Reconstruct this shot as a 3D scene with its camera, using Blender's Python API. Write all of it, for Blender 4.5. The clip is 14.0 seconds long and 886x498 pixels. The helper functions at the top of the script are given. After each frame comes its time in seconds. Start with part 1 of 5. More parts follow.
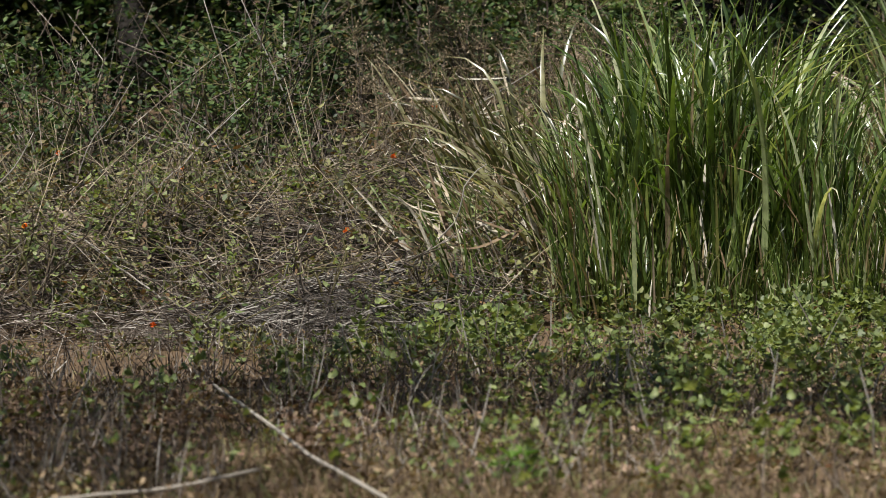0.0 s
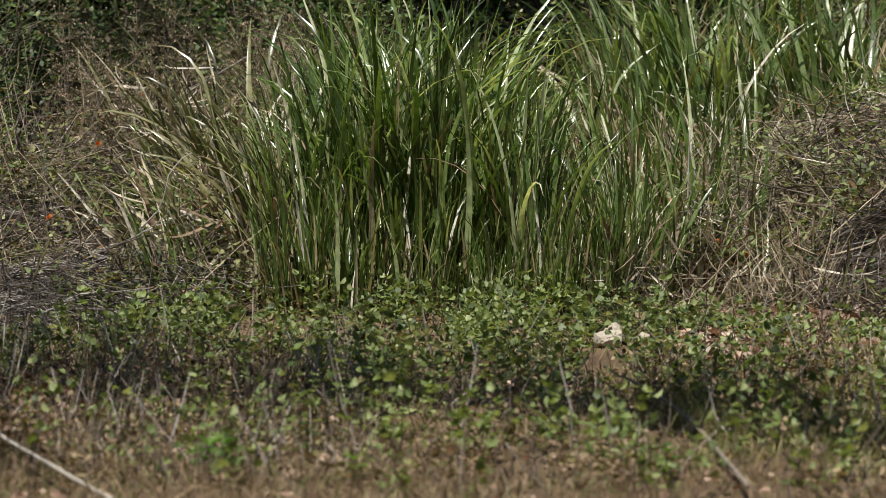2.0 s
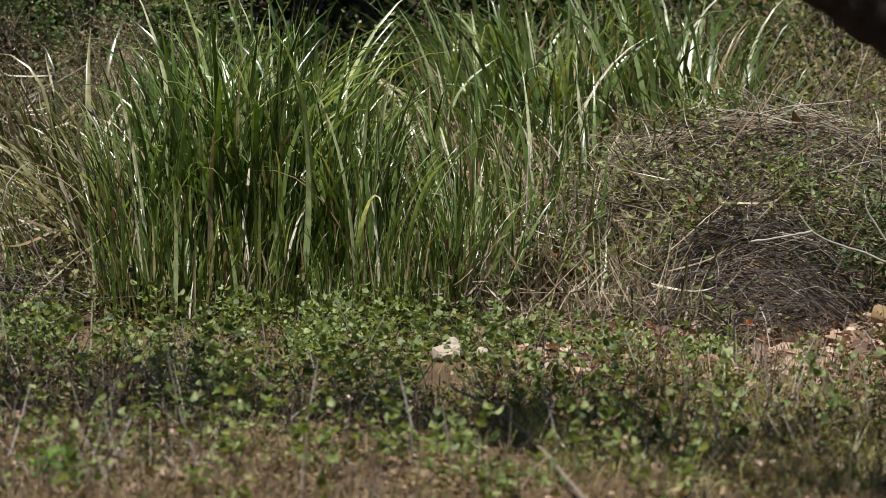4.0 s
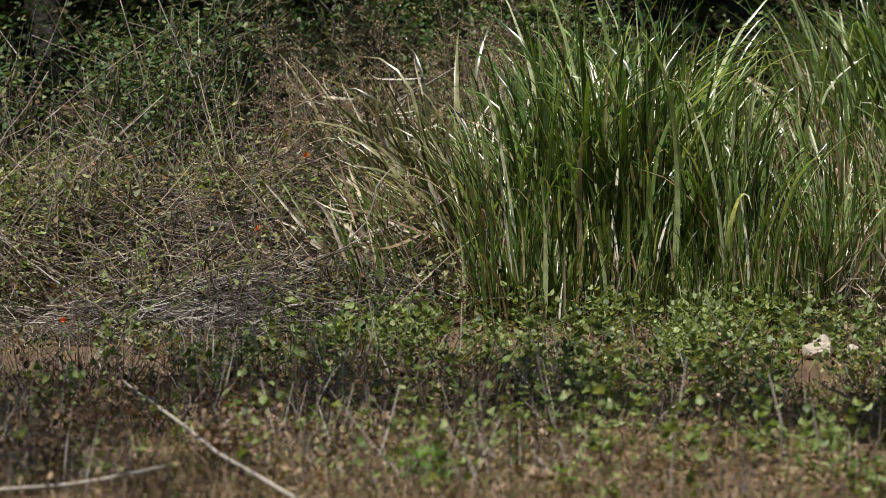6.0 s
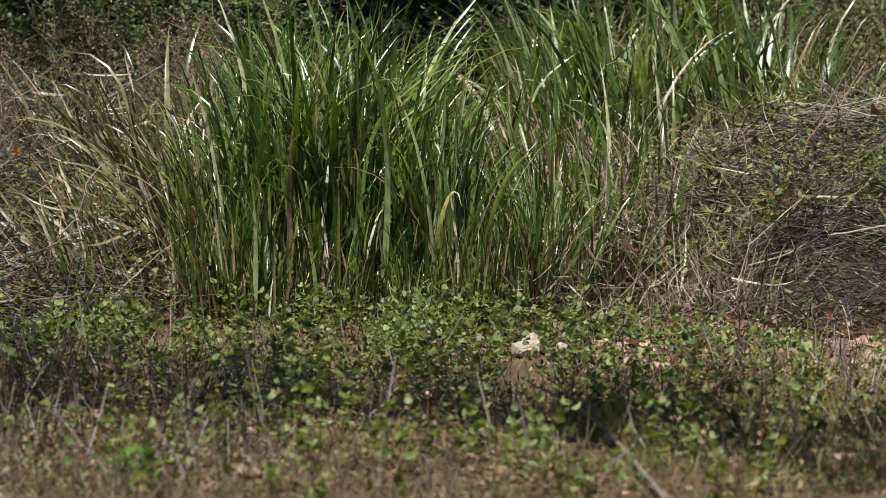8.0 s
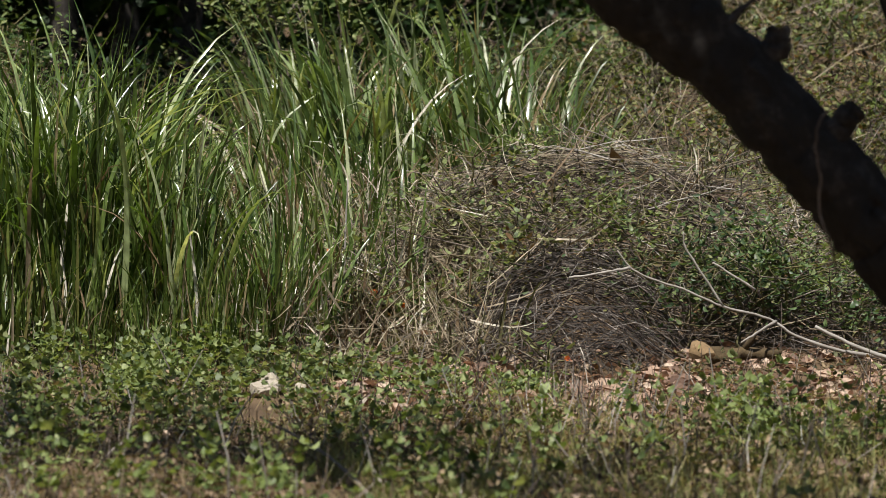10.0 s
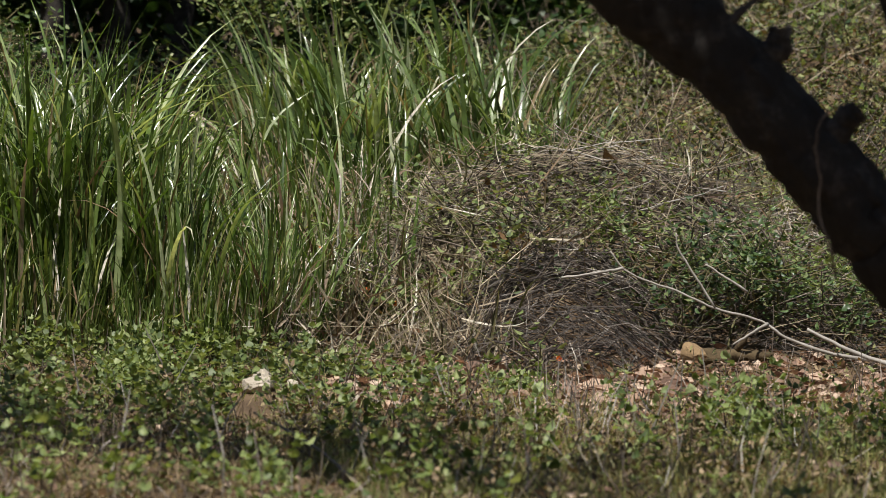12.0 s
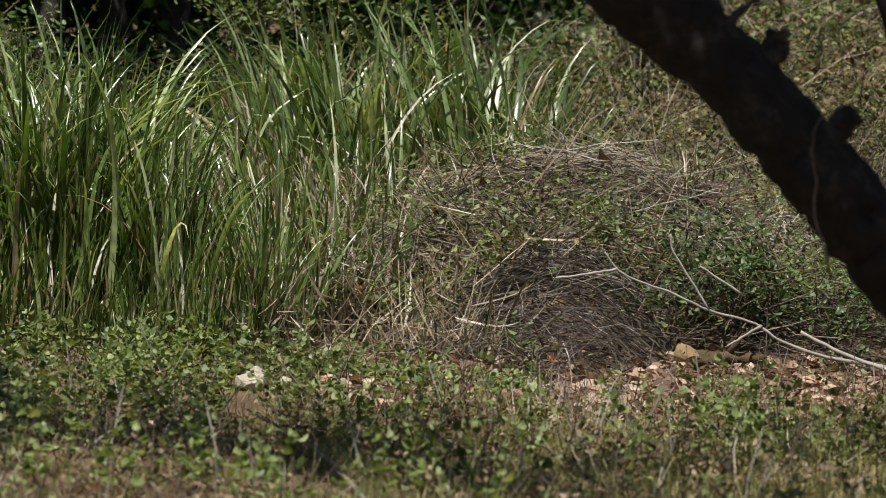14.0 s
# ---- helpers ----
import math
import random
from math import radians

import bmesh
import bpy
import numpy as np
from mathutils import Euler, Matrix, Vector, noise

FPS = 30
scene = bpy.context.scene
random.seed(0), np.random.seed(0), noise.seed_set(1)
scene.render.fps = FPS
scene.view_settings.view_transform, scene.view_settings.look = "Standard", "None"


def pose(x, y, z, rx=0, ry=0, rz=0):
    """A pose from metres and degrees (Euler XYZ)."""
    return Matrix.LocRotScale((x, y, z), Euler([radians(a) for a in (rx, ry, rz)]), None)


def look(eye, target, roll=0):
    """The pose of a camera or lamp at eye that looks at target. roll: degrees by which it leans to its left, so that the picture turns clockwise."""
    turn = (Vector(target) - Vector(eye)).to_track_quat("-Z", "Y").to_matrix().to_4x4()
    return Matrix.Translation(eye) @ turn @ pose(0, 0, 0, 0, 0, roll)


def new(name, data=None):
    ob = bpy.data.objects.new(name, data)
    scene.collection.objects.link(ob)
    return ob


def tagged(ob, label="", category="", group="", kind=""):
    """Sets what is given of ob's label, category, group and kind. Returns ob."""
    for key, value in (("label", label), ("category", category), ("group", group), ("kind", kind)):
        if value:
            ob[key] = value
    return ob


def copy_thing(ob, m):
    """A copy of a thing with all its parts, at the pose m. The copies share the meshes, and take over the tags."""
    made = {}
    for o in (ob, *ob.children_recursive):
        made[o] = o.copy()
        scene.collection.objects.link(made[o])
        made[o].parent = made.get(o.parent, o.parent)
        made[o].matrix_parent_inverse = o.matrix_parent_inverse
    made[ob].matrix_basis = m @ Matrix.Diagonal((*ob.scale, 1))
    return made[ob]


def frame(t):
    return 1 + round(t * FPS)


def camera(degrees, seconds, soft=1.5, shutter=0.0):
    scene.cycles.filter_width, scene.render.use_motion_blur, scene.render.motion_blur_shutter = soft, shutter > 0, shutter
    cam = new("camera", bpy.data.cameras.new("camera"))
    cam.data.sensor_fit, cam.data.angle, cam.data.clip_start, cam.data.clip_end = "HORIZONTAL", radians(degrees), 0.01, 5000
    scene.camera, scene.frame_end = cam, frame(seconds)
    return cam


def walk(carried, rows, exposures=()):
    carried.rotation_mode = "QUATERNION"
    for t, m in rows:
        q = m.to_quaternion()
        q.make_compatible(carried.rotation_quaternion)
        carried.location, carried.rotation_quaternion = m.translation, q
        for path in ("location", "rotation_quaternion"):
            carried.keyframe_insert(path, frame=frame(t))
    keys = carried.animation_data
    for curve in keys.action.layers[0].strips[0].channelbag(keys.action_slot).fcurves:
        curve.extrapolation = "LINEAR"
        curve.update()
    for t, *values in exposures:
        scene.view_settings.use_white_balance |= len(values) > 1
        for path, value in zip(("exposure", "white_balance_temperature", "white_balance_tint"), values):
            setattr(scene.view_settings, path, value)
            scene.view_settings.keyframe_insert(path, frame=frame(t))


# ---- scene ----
# camera: a long lens held by hand, panning along the edge of a thicket
cam = camera(8.0, 14.0, soft=0.7)
cam.data.dof.use_dof = True
cam.data.dof.focus_distance = 30.0
cam.data.dof.aperture_fstop = 5.3
# seconds, eye x, eye z, heading to the right, pitch, roll (degrees)
ROWS = [
    (0.0, 0.0079, 1.9958, -1.6332, -3.0040, -1.5002),
    (0.5, 0.0180, 1.9997, -0.9804, -3.1055, -1.3290),
    (1.0, 0.0480, 2.0111, -0.3184, -3.1902, -1.1294),
    (1.5, 0.0293, 2.0112, 0.2532, -3.2611, -0.7776),
    (2.0, 0.0328, 1.9719, 1.0032, -3.0908, -0.4610),
    (2.2, 0.0087, 1.9738, 1.3918, -3.0270, -0.4850),
    (2.7, 0.0020, 1.9850, 2.2900, -2.9900, -0.3300),
    (3.2, -0.0080, 1.9960, 2.8200, -2.9900, -0.1300),
    (3.7, -0.0170, 2.0080, 2.8400, -3.0300, 0.0700),
    (4.3, -0.0224, 2.0180, 2.0337, -3.0764, 0.2368),
    (4.5, -0.0031, 2.0148, 1.5297, -3.0657, 0.1198),
    (5.0, -0.0211, 2.0054, 0.0366, -2.9944, -0.0777),
    (5.5, -0.0130, 2.0121, -0.9544, -2.9674, -0.3947),
    (6.0, 0.0091, 1.9954, -0.8330, -3.0149, -0.5577),
    (6.5, 0.0068, 2.0074, -0.0224, -3.0789, -0.6779),
    (7.0, 0.0347, 2.0108, 0.5160, -3.0561, -0.6380),
    (7.5, 0.0447, 2.0100, 1.0945, -3.0508, -0.4415),
    (8.0, 0.0253, 2.0170, 1.7612, -3.0996, -0.2601),
    (8.5, 0.0906, 2.0153, 2.5687, -3.0882, -0.3719),
    (9.0, 0.0397, 2.0178, 3.4781, -2.7868, -0.1298),
    (9.2, 0.0403, 2.0130, 3.6262, -2.7130, -0.0752),
    (9.8, 0.0150, 2.0000, 4.0300, -2.6900, 0.2200),
    (10.5, -0.0250, 1.9850, 4.4600, -2.7150, 0.5800),
    (11.3, -0.0637, 1.9722, 4.6346, -2.7383, 0.9364),
    (11.5, -0.0745, 1.9703, 4.6025, -2.6892, 0.9887),
    (12.0, -0.0687, 1.9740, 4.3689, -2.6600, 1.0033),
    (12.5, -0.0817, 1.9637, 4.1469, -2.6351, 1.2859),
    (13.0, -0.0921, 1.9602, 3.8123, -2.6408, 1.5342),
    (13.5, -0.0908, 1.9619, 3.9050, -2.6297, 1.5826),
    (14.0, -0.0769, 1.9663, 4.4348, -2.6529, 1.6179),
]
walk(cam, [(t, pose(x, 0, z, 90 + pit, 0, -yaw) @ pose(0, 0, 0, 0, 0, roll)) for t, x, z, yaw, pit, roll in ROWS],
     exposures=[(0.0, 0.48), (14.0, 0.48)])

# world and sun: a high tropical midday sun, a little behind the camera
SUN = Vector((-0.2, -0.46, 1.0)).normalized()
world = bpy.data.worlds.new("world")
scene.world = world
world.use_nodes = True
wn = world.node_tree
sky = wn.nodes.new("ShaderNodeTexSky")
sky.sky_type = "NISHITA"
sky.sun_disc = False
sky.sun_elevation = math.asin(SUN.z)
sky.sun_rotation = math.atan2(SUN.x, SUN.y)
wn.nodes["Background"].inputs["Strength"].default_value = 0.05
wn.links.new(sky.outputs[0], wn.nodes["Background"].inputs["Color"])
sun = new("sun", bpy.data.lights.new("sun", "SUN"))
sun.data.energy = 5.0
sun.data.angle = radians(0.53)
sun.data.color = (1.0, 0.96, 0.89)
sun.matrix_world = look(SUN * 50, (0, 0, 0))

rng = np.random.default_rng(11)


# ---- materials ----
def nodes_of(name):
    m = bpy.data.materials.new(name)
    m.use_nodes = True
    return m, m.node_tree.nodes, m.node_tree.links, m.node_tree.nodes["Principled BSDF"]


def ramp(nodes, stops):
    r = nodes.new("ShaderNodeValToRGB")
    while len(r.color_ramp.elements) < len(stops):
        r.color_ramp.elements.new(0.5)
    for e, (p, c) in zip(r.color_ramp.elements, stops):
        e.position, e.color = p, (*c, 1)
    return r


def leafy(name, stops, through_light=0.3, rough=0.5, streak=0.0, warm=(1.25, 1.2, 0.6), gloss=0.4):
    """Leaf or blade: colour varies from piece to piece, mottled inside, and lets light through."""
    m, n, l, b = nodes_of(name)
    geo, info = n.new("ShaderNodeNewGeometry"), n.new("ShaderNodeObjectInfo")
    add = n.new("ShaderNodeMath")
    fr = n.new("ShaderNodeMath")
    fr.operation = "FRACT"
    l.new(geo.outputs["Random Per Island"], add.inputs[0])
    l.new(info.outputs["Random"], add.inputs[1])
    l.new(add.outputs[0], fr.inputs[0])
    r = ramp(n, stops)
    l.new(fr.outputs[0], r.inputs[0])
    tc, tex = n.new("ShaderNodeTexCoord"), n.new("ShaderNodeTexNoise")
    tex.inputs["Scale"].default_value = 60 if not streak else streak
    tex.inputs["Detail"].default_value = 4
    l.new(tc.outputs["Object"], tex.inputs["Vector"])
    mr = n.new("ShaderNodeMapRange")
    mr.inputs[1].default_value, mr.inputs[2].default_value = 0.3, 0.7
    mr.inputs[3].default_value, mr.inputs[4].default_value = 0.65, 1.3
    l.new(tex.outputs[0], mr.inputs[0])
    mul = n.new("ShaderNodeVectorMath")
    mul.operation = "SCALE"
    l.new(r.outputs[0], mul.inputs[0])
    l.new(mr.outputs[0], mul.inputs["Scale"])
    l.new(mul.outputs[0], b.inputs["Base Color"])
    b.inputs["Roughness"].default_value = rough
    b.inputs["Specular IOR Level"].default_value = gloss
    tr = n.new("ShaderNodeBsdfTranslucent")
    tint = n.new("ShaderNodeVectorMath")
    tint.operation = "MULTIPLY"
    tint.inputs[1].default_value = warm
    l.new(mul.outputs[0], tint.inputs[0])
    l.new(tint.outputs[0], tr.inputs[0])
    mix = n.new("ShaderNodeMixShader")
    mix.inputs[0].default_value = through_light
    l.new(b.outputs[0], mix.inputs[1])
    l.new(tr.outputs[0], mix.inputs[2])
    l.new(mix.outputs[0], n["Material Output"].inputs[0])
    return m


def solid(name, stops, scale=8.0, rough=0.85, bump=0.4, fine=60.0, stretch=(1, 1, 1), coords="Object"):
    """Bark, stone, soil, dead wood: a coarse and a fine noise, with relief."""
    m, n, l, b = nodes_of(name)
    tc, mp = n.new("ShaderNodeTexCoord"), n.new("ShaderNodeMapping")
    mp.inputs["Scale"].default_value = stretch
    l.new(tc.outputs[coords], mp.inputs[0])
    big, small = n.new("ShaderNodeTexNoise"), n.new("ShaderNodeTexNoise")
    for tex, s in ((big, scale), (small, fine)):
        tex.inputs["Scale"].default_value = s
        tex.inputs["Detail"].default_value = 6
        tex.inputs["Roughness"].default_value = 0.65
        l.new(mp.outputs[0], tex.inputs["Vector"])
    geo = n.new("ShaderNodeNewGeometry")
    info = n.new("ShaderNodeObjectInfo")
    a = n.new("ShaderNodeMath")
    a.operation = "MULTIPLY_ADD"
    l.new(small.outputs[0], a.inputs[0])
    a.inputs[1].default_value = 0.5
    l.new(big.outputs[0], a.inputs[2])
    c = n.new("ShaderNodeMath")
    c.operation = "MULTIPLY_ADD"
    l.new(geo.outputs["Random Per Island"], c.inputs[0])
    c.inputs[1].default_value = 0.6
    l.new(a.outputs[0], c.inputs[2])
    d = n.new("ShaderNodeMath")
    d.operation = "MULTIPLY_ADD"
    l.new(info.outputs["Random"], d.inputs[0])
    d.inputs[1].default_value = 0.15
    l.new(c.outputs[0], d.inputs[2])
    r = ramp(n, stops)
    mr = n.new("ShaderNodeMapRange")
    mr.inputs[1].default_value, mr.inputs[2].default_value = 0.6, 1.65
    l.new(d.outputs[0], mr.inputs[0])
    l.new(mr.outputs[0], r.inputs[0])
    l.new(r.outputs[0], b.inputs["Base Color"])
    b.inputs["Roughness"].default_value = rough
    b.inputs["Specular IOR Level"].default_value = 0.25
    bp = n.new("ShaderNodeBump")
    bp.inputs["Strength"].default_value = bump
    bp.inputs["Distance"].default_value = 0.01
    l.new(a.outputs[0], bp.inputs["Height"])
    l.new(bp.outputs[0], b.inputs["Normal"])
    return m


# palest stops paint glossy sun glints onto some of the blades
M_GRASS = leafy("green_grass", [(0, (0.03, 0.055, 0.011)), (0.42, (0.078, 0.13, 0.026)), (0.68, (0.165, 0.235, 0.062)), (0.84, (0.33, 0.4, 0.18)), (1, (0.64, 0.64, 0.45))], 0.36, 0.24, 25, (1.2, 1.25, 0.45), gloss=1.0)
# lighter copy of the green grass: sunlight on the blades put into the colour
M_SUNLITGRASS = leafy("sunlit_pale_grass", [(0, (0.045, 0.08, 0.02)), (0.4, (0.11, 0.165, 0.045)), (0.65, (0.2, 0.27, 0.1)), (0.83, (0.36, 0.42, 0.23)), (1, (0.64, 0.65, 0.5))], 0.36, 0.26, 25, (1.2, 1.2, 0.55), gloss=1.0)
M_OLIVE = leafy("olive_grass", [(0, (0.035, 0.032, 0.013)), (0.4, (0.075, 0.085, 0.026)), (0.7, (0.13, 0.12, 0.048)), (0.9, (0.28, 0.27, 0.14)), (1, (0.6, 0.55, 0.4))], 0.3, 0.28, 25, (1.2, 1.15, 0.5), gloss=0.9)
M_GRASS_FINE = leafy("green_grass_fine", [(0, (0.035, 0.062, 0.012)), (0.45, (0.085, 0.13, 0.026)), (0.75, (0.19, 0.235, 0.06)), (0.87, (0.16, 0.11, 0.05)), (1, (0.42, 0.33, 0.2))], 0.32, 0.32, 25, gloss=0.7)
M_FRESH = leafy("fresh_short_grass", [(0, (0.08, 0.10, 0.027)), (0.5, (0.17, 0.19, 0.06)), (0.8, (0.3, 0.27, 0.11)), (1, (0.45, 0.37, 0.2))], 0.35, 0.5, 25)
M_STRAW = leafy("dry_grass_blade", [(0, (0.12, 0.075, 0.04)), (0.35, (0.21, 0.145, 0.085)), (0.6, (0.42, 0.35, 0.25)), (1, (0.74, 0.7, 0.6))], 0.25, 0.6, 25, (1.1, 1.0, 0.8))
M_HERB = leafy("herb_leaf", [(0, (0.05, 0.078, 0.024)), (0.4, (0.115, 0.16, 0.05)), (0.75, (0.19, 0.23, 0.085)), (1, (0.31, 0.335, 0.16))], 0.35, 0.5)
M_YOUNG = leafy("young_herb_leaf", [(0, (0.055, 0.085, 0.026)), (0.4, (0.14, 0.19, 0.055)), (0.75, (0.22, 0.275, 0.095)), (1, (0.32, 0.365, 0.16))], 0.4, 0.5)
M_BROAD = leafy("broad_leaf", [(0, (0.05, 0.11, 0.02)), (0.5, (0.1, 0.19, 0.034)), (1, (0.19, 0.3, 0.065))], 0.4, 0.45)
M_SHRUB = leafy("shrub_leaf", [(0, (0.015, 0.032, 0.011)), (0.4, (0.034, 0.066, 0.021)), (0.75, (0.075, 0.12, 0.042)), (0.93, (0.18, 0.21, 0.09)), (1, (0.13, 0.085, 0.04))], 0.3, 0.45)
M_CLIMBER = leafy("climber_leaf", [(0, (0.035, 0.07, 0.02)), (0.5, (0.075, 0.125, 0.038)), (0.85, (0.13, 0.185, 0.065)), (1, (0.2, 0.22, 0.09))], 0.3, 0.42, gloss=0.6)
M_CREEPER = leafy("creeper_leaf", [(0, (0.018, 0.024, 0.01)), (0.45, (0.055, 0.06, 0.022)), (0.74, (0.25, 0.245, 0.1)), (0.85, (0.13, 0.09, 0.045)), (1, (0.2, 0.11, 0.05))], 0.3, 0.6)
M_FOREST = leafy("forest_leaf", [(0, (0.018, 0.045, 0.012)), (0.6, (0.04, 0.085, 0.02)), (1, (0.09, 0.14, 0.03))], 0.3, 0.45)
M_DRYTURF = leafy("dry_turf", [(0, (0.06, 0.039, 0.023)), (0.45, (0.165, 0.112, 0.066)), (0.75, (0.345, 0.255, 0.155)), (0.9, (0.12, 0.13, 0.04)), (1, (0.09, 0.13, 0.03))], 0.25, 0.7)
M_DEADLEAF = leafy("dead_leaf", [(0, (0.11, 0.065, 0.045)), (0.35, (0.24, 0.15, 0.105)), (0.65, (0.39, 0.265, 0.19)), (1, (0.53, 0.41, 0.31))], 0.2, 0.65, 0, (1.2, 0.9, 0.7))
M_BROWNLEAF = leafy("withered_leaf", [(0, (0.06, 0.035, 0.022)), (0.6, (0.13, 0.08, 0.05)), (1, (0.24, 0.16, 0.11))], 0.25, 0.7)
M_FLOWER = leafy("orange_petal", [(0, (0.6, 0.1, 0.02)), (0.6, (0.72, 0.17, 0.025)), (1, (0.8, 0.3, 0.04))], 0.25, 0.6)
M_SEED = leafy("dry_seed_head", [(0, (0.1, 0.075, 0.045)), (0.6, (0.25, 0.19, 0.12)), (1, (0.44, 0.36, 0.25))], 0.15, 0.8)
M_TWIG = solid("dead_twig", [(0, (0.026, 0.019, 0.015)), (0.45, (0.075, 0.057, 0.045)), (0.68, (0.185, 0.152, 0.124)), (0.85, (0.41, 0.37, 0.325)), (1, (0.62, 0.585, 0.54))], 6, 0.8, 0.2)
M_STALK = solid("tan_dead_stalk", [(0, (0.08, 0.06, 0.04)), (0.4, (0.19, 0.15, 0.1)), (0.75, (0.36, 0.3, 0.215)), (1, (0.55, 0.49, 0.38))], 6, 0.8, 0.2)
# dark grey-brown twigs, with shade of gaps and hollow put into the colour
M_DARKSHADETWIG = solid("dark_shaded_twig", [(0, (0.014, 0.011, 0.009)), (0.5, (0.042, 0.034, 0.029)), (0.78, (0.12, 0.102, 0.088)), (1, (0.4, 0.37, 0.34))], 6, 0.75, 0.2)
M_BRANCH = solid("bleached_branch", [(0, (0.1, 0.086, 0.072)), (0.4, (0.23, 0.207, 0.18)), (1, (0.47, 0.44, 0.4))], 9, 0.8, 0.4)
M_STICK = solid("grey_dead_stick", [(0, (0.07, 0.055, 0.042)), (0.4, (0.14, 0.115, 0.09)), (1, (0.27, 0.235, 0.19))], 9, 0.85, 0.4)
M_PALESTICK = solid("pale_dead_stick", [(0, (0.17, 0.148, 0.12)), (0.4, (0.28, 0.25, 0.21)), (1, (0.42, 0.38, 0.33))], 12, 0.85, 0.4)
M_STEM = solid("green_stem", [(0, (0.06, 0.07, 0.025)), (0.5, (0.11, 0.10, 0.045)), (1, (0.17, 0.13, 0.07))], 9, 0.8, 0.2)
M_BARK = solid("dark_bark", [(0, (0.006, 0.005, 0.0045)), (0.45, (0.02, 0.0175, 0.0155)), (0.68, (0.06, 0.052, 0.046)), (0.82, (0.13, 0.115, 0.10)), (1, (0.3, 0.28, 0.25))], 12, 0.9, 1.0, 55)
M_STONE = solid("pale_stone", [(0, (0.27, 0.225, 0.175)), (0.5, (0.45, 0.4, 0.33)), (1, (0.62, 0.57, 0.5))], 14, 0.85, 0.6, 90)
M_LOG = solid("rotten_wood", [(0, (0.13, 0.085, 0.05)), (0.5, (0.28, 0.19, 0.10)), (1, (0.45, 0.34, 0.21))], 18, 0.85, 0.6, 90)
# rotten brown, darkened by half for the shadow the log lies in
M_ROTTEN = solid("shadowed_log", [(0, (0.02, 0.014, 0.008)), (0.5, (0.06, 0.042, 0.022)), (1, (0.15, 0.105, 0.055))], 14, 0.9, 0.8, 80)
M_SOIL = solid("dry_soil", [(0, (0.03, 0.021, 0.014)), (0.4, (0.07, 0.046, 0.027)), (0.7, (0.13, 0.086, 0.05)), (1, (0.22, 0.15, 0.09))], 1.6, 0.95, 0.8, 35)


# ---- shape helpers ----
def link_mesh(name, v, f, mat, smooth=True):
    """A mesh object from arrays of vertices and triangles."""
    me = bpy.data.meshes.new(name)
    v, f = np.asarray(v, np.float32), np.asarray(f, np.int32)
    me.vertices.add(len(v))
    me.vertices.foreach_set("co", v.ravel())
    me.loops.add(len(f) * 3)
    me.loops.foreach_set("vertex_index", f.ravel())
    me.polygons.add(len(f))
    me.polygons.foreach_set("loop_start", np.arange(0, len(f) * 3, 3, dtype=np.int32))
    me.polygons.foreach_set("use_smooth", np.full(len(f), smooth))
    me.update(calc_edges=True)
    me.validate()
    me.materials.append(mat)
    return me


def part(name, me, parent, label="", m=None):
    """One mesh object under a thing or a part."""
    ob = new(name, me)
    ob.parent = parent
    if m is not None:
        ob.matrix_basis = m
    if label:
        tagged(ob, label)
    return ob


def thing(name, label, category, group="", kind="", at=None):
    e = new(name)
    e.empty_display_size = 0.05
    if at is not None:
        e.matrix_basis = at
    return tagged(e, label, category, group, kind)


def leaf_shape(width=0.5, fold=0.12, droop=0.25):
    """A pointed leaf of length 1 along z, folded along its rib and drooping to -y."""
    st = [(0.0, 0.0), (0.28, 0.9), (0.6, 0.85), (0.85, 0.4), (1.0, 0.0)]
    v = [(0, 0, 0)]
    for t, w in st[1:-1]:
        d = -droop * t * t
        v += [(-w * width / 2, d + fold * w, t), (0, d, t), (w * width / 2, d + fold * w, t)]
    v.append((0, -droop, 0.98))
    f = [(0, 2, 1), (0, 3, 2)]
    for i in (1, 4):
        f += [(i, i + 1, i + 4), (i, i + 4, i + 3), (i + 1, i + 2, i + 5), (i + 1, i + 5, i + 4)]
    f += [(7, 8, 10), (8, 9, 10)]
    return np.array(v), np.array(f)


def leaflet_shape(width=0.55, droop=0.15):
    """A small oval leaf of length 1, bent along its length."""
    w = width / 2
    v = [(0, 0, 0), (-w, 0.07, 0.3), (w, 0.03, 0.3), (-0.9 * w, 0.05 - 0.4 * droop, 0.7), (0.9 * w, 0.01 - 0.4 * droop, 0.7), (0, -droop, 1)]
    return np.array(v), np.array([(0, 2, 1), (1, 2, 4), (1, 4, 3), (3, 4, 5)])


def blade_shape(lean, bend, segs=9, sharp=2.5, fold=0.3, twist=0.0, kink=None):
    """A grass blade of length 1 and half-width 1 in x, leaning and bending to +y; a kink lets the tip fall over."""
    v, f = [], []
    p, ang = np.zeros(3), lean
    for i in range(segs + 1):
        t = i / segs
        w = min(1.0, 0.45 + 3 * t) * (1 - t ** sharp)
        tw = twist * t
        nrm = np.array((0, np.cos(ang), -np.sin(ang)))
        side = np.array((np.cos(tw), 0, 0)) + nrm * np.sin(tw) * 0.6
        for s in (-1, 0, 1):
            v.append((p[0] + side[0] * s * w, *(p[1:] + side[1:] * s * w * 0.02 + nrm[1:] * (abs(s) * fold * w * 0.012))))
        ang += bend * (0.25 + 2.6 * t ** 2.2) / segs
        if kink and abs(t - kink[0]) < 0.17:
            ang += kink[1] / (0.34 * segs)
        p = p + np.array((0, np.sin(ang), np.cos(ang))) / segs
    for i in range(segs):
        a = 3 * i
        for k in (0, 1):
            f += [(a + k, a + k + 1, a + k + 4), (a + k, a + k + 4, a + k + 3)]
    return np.array(v), np.array(f)


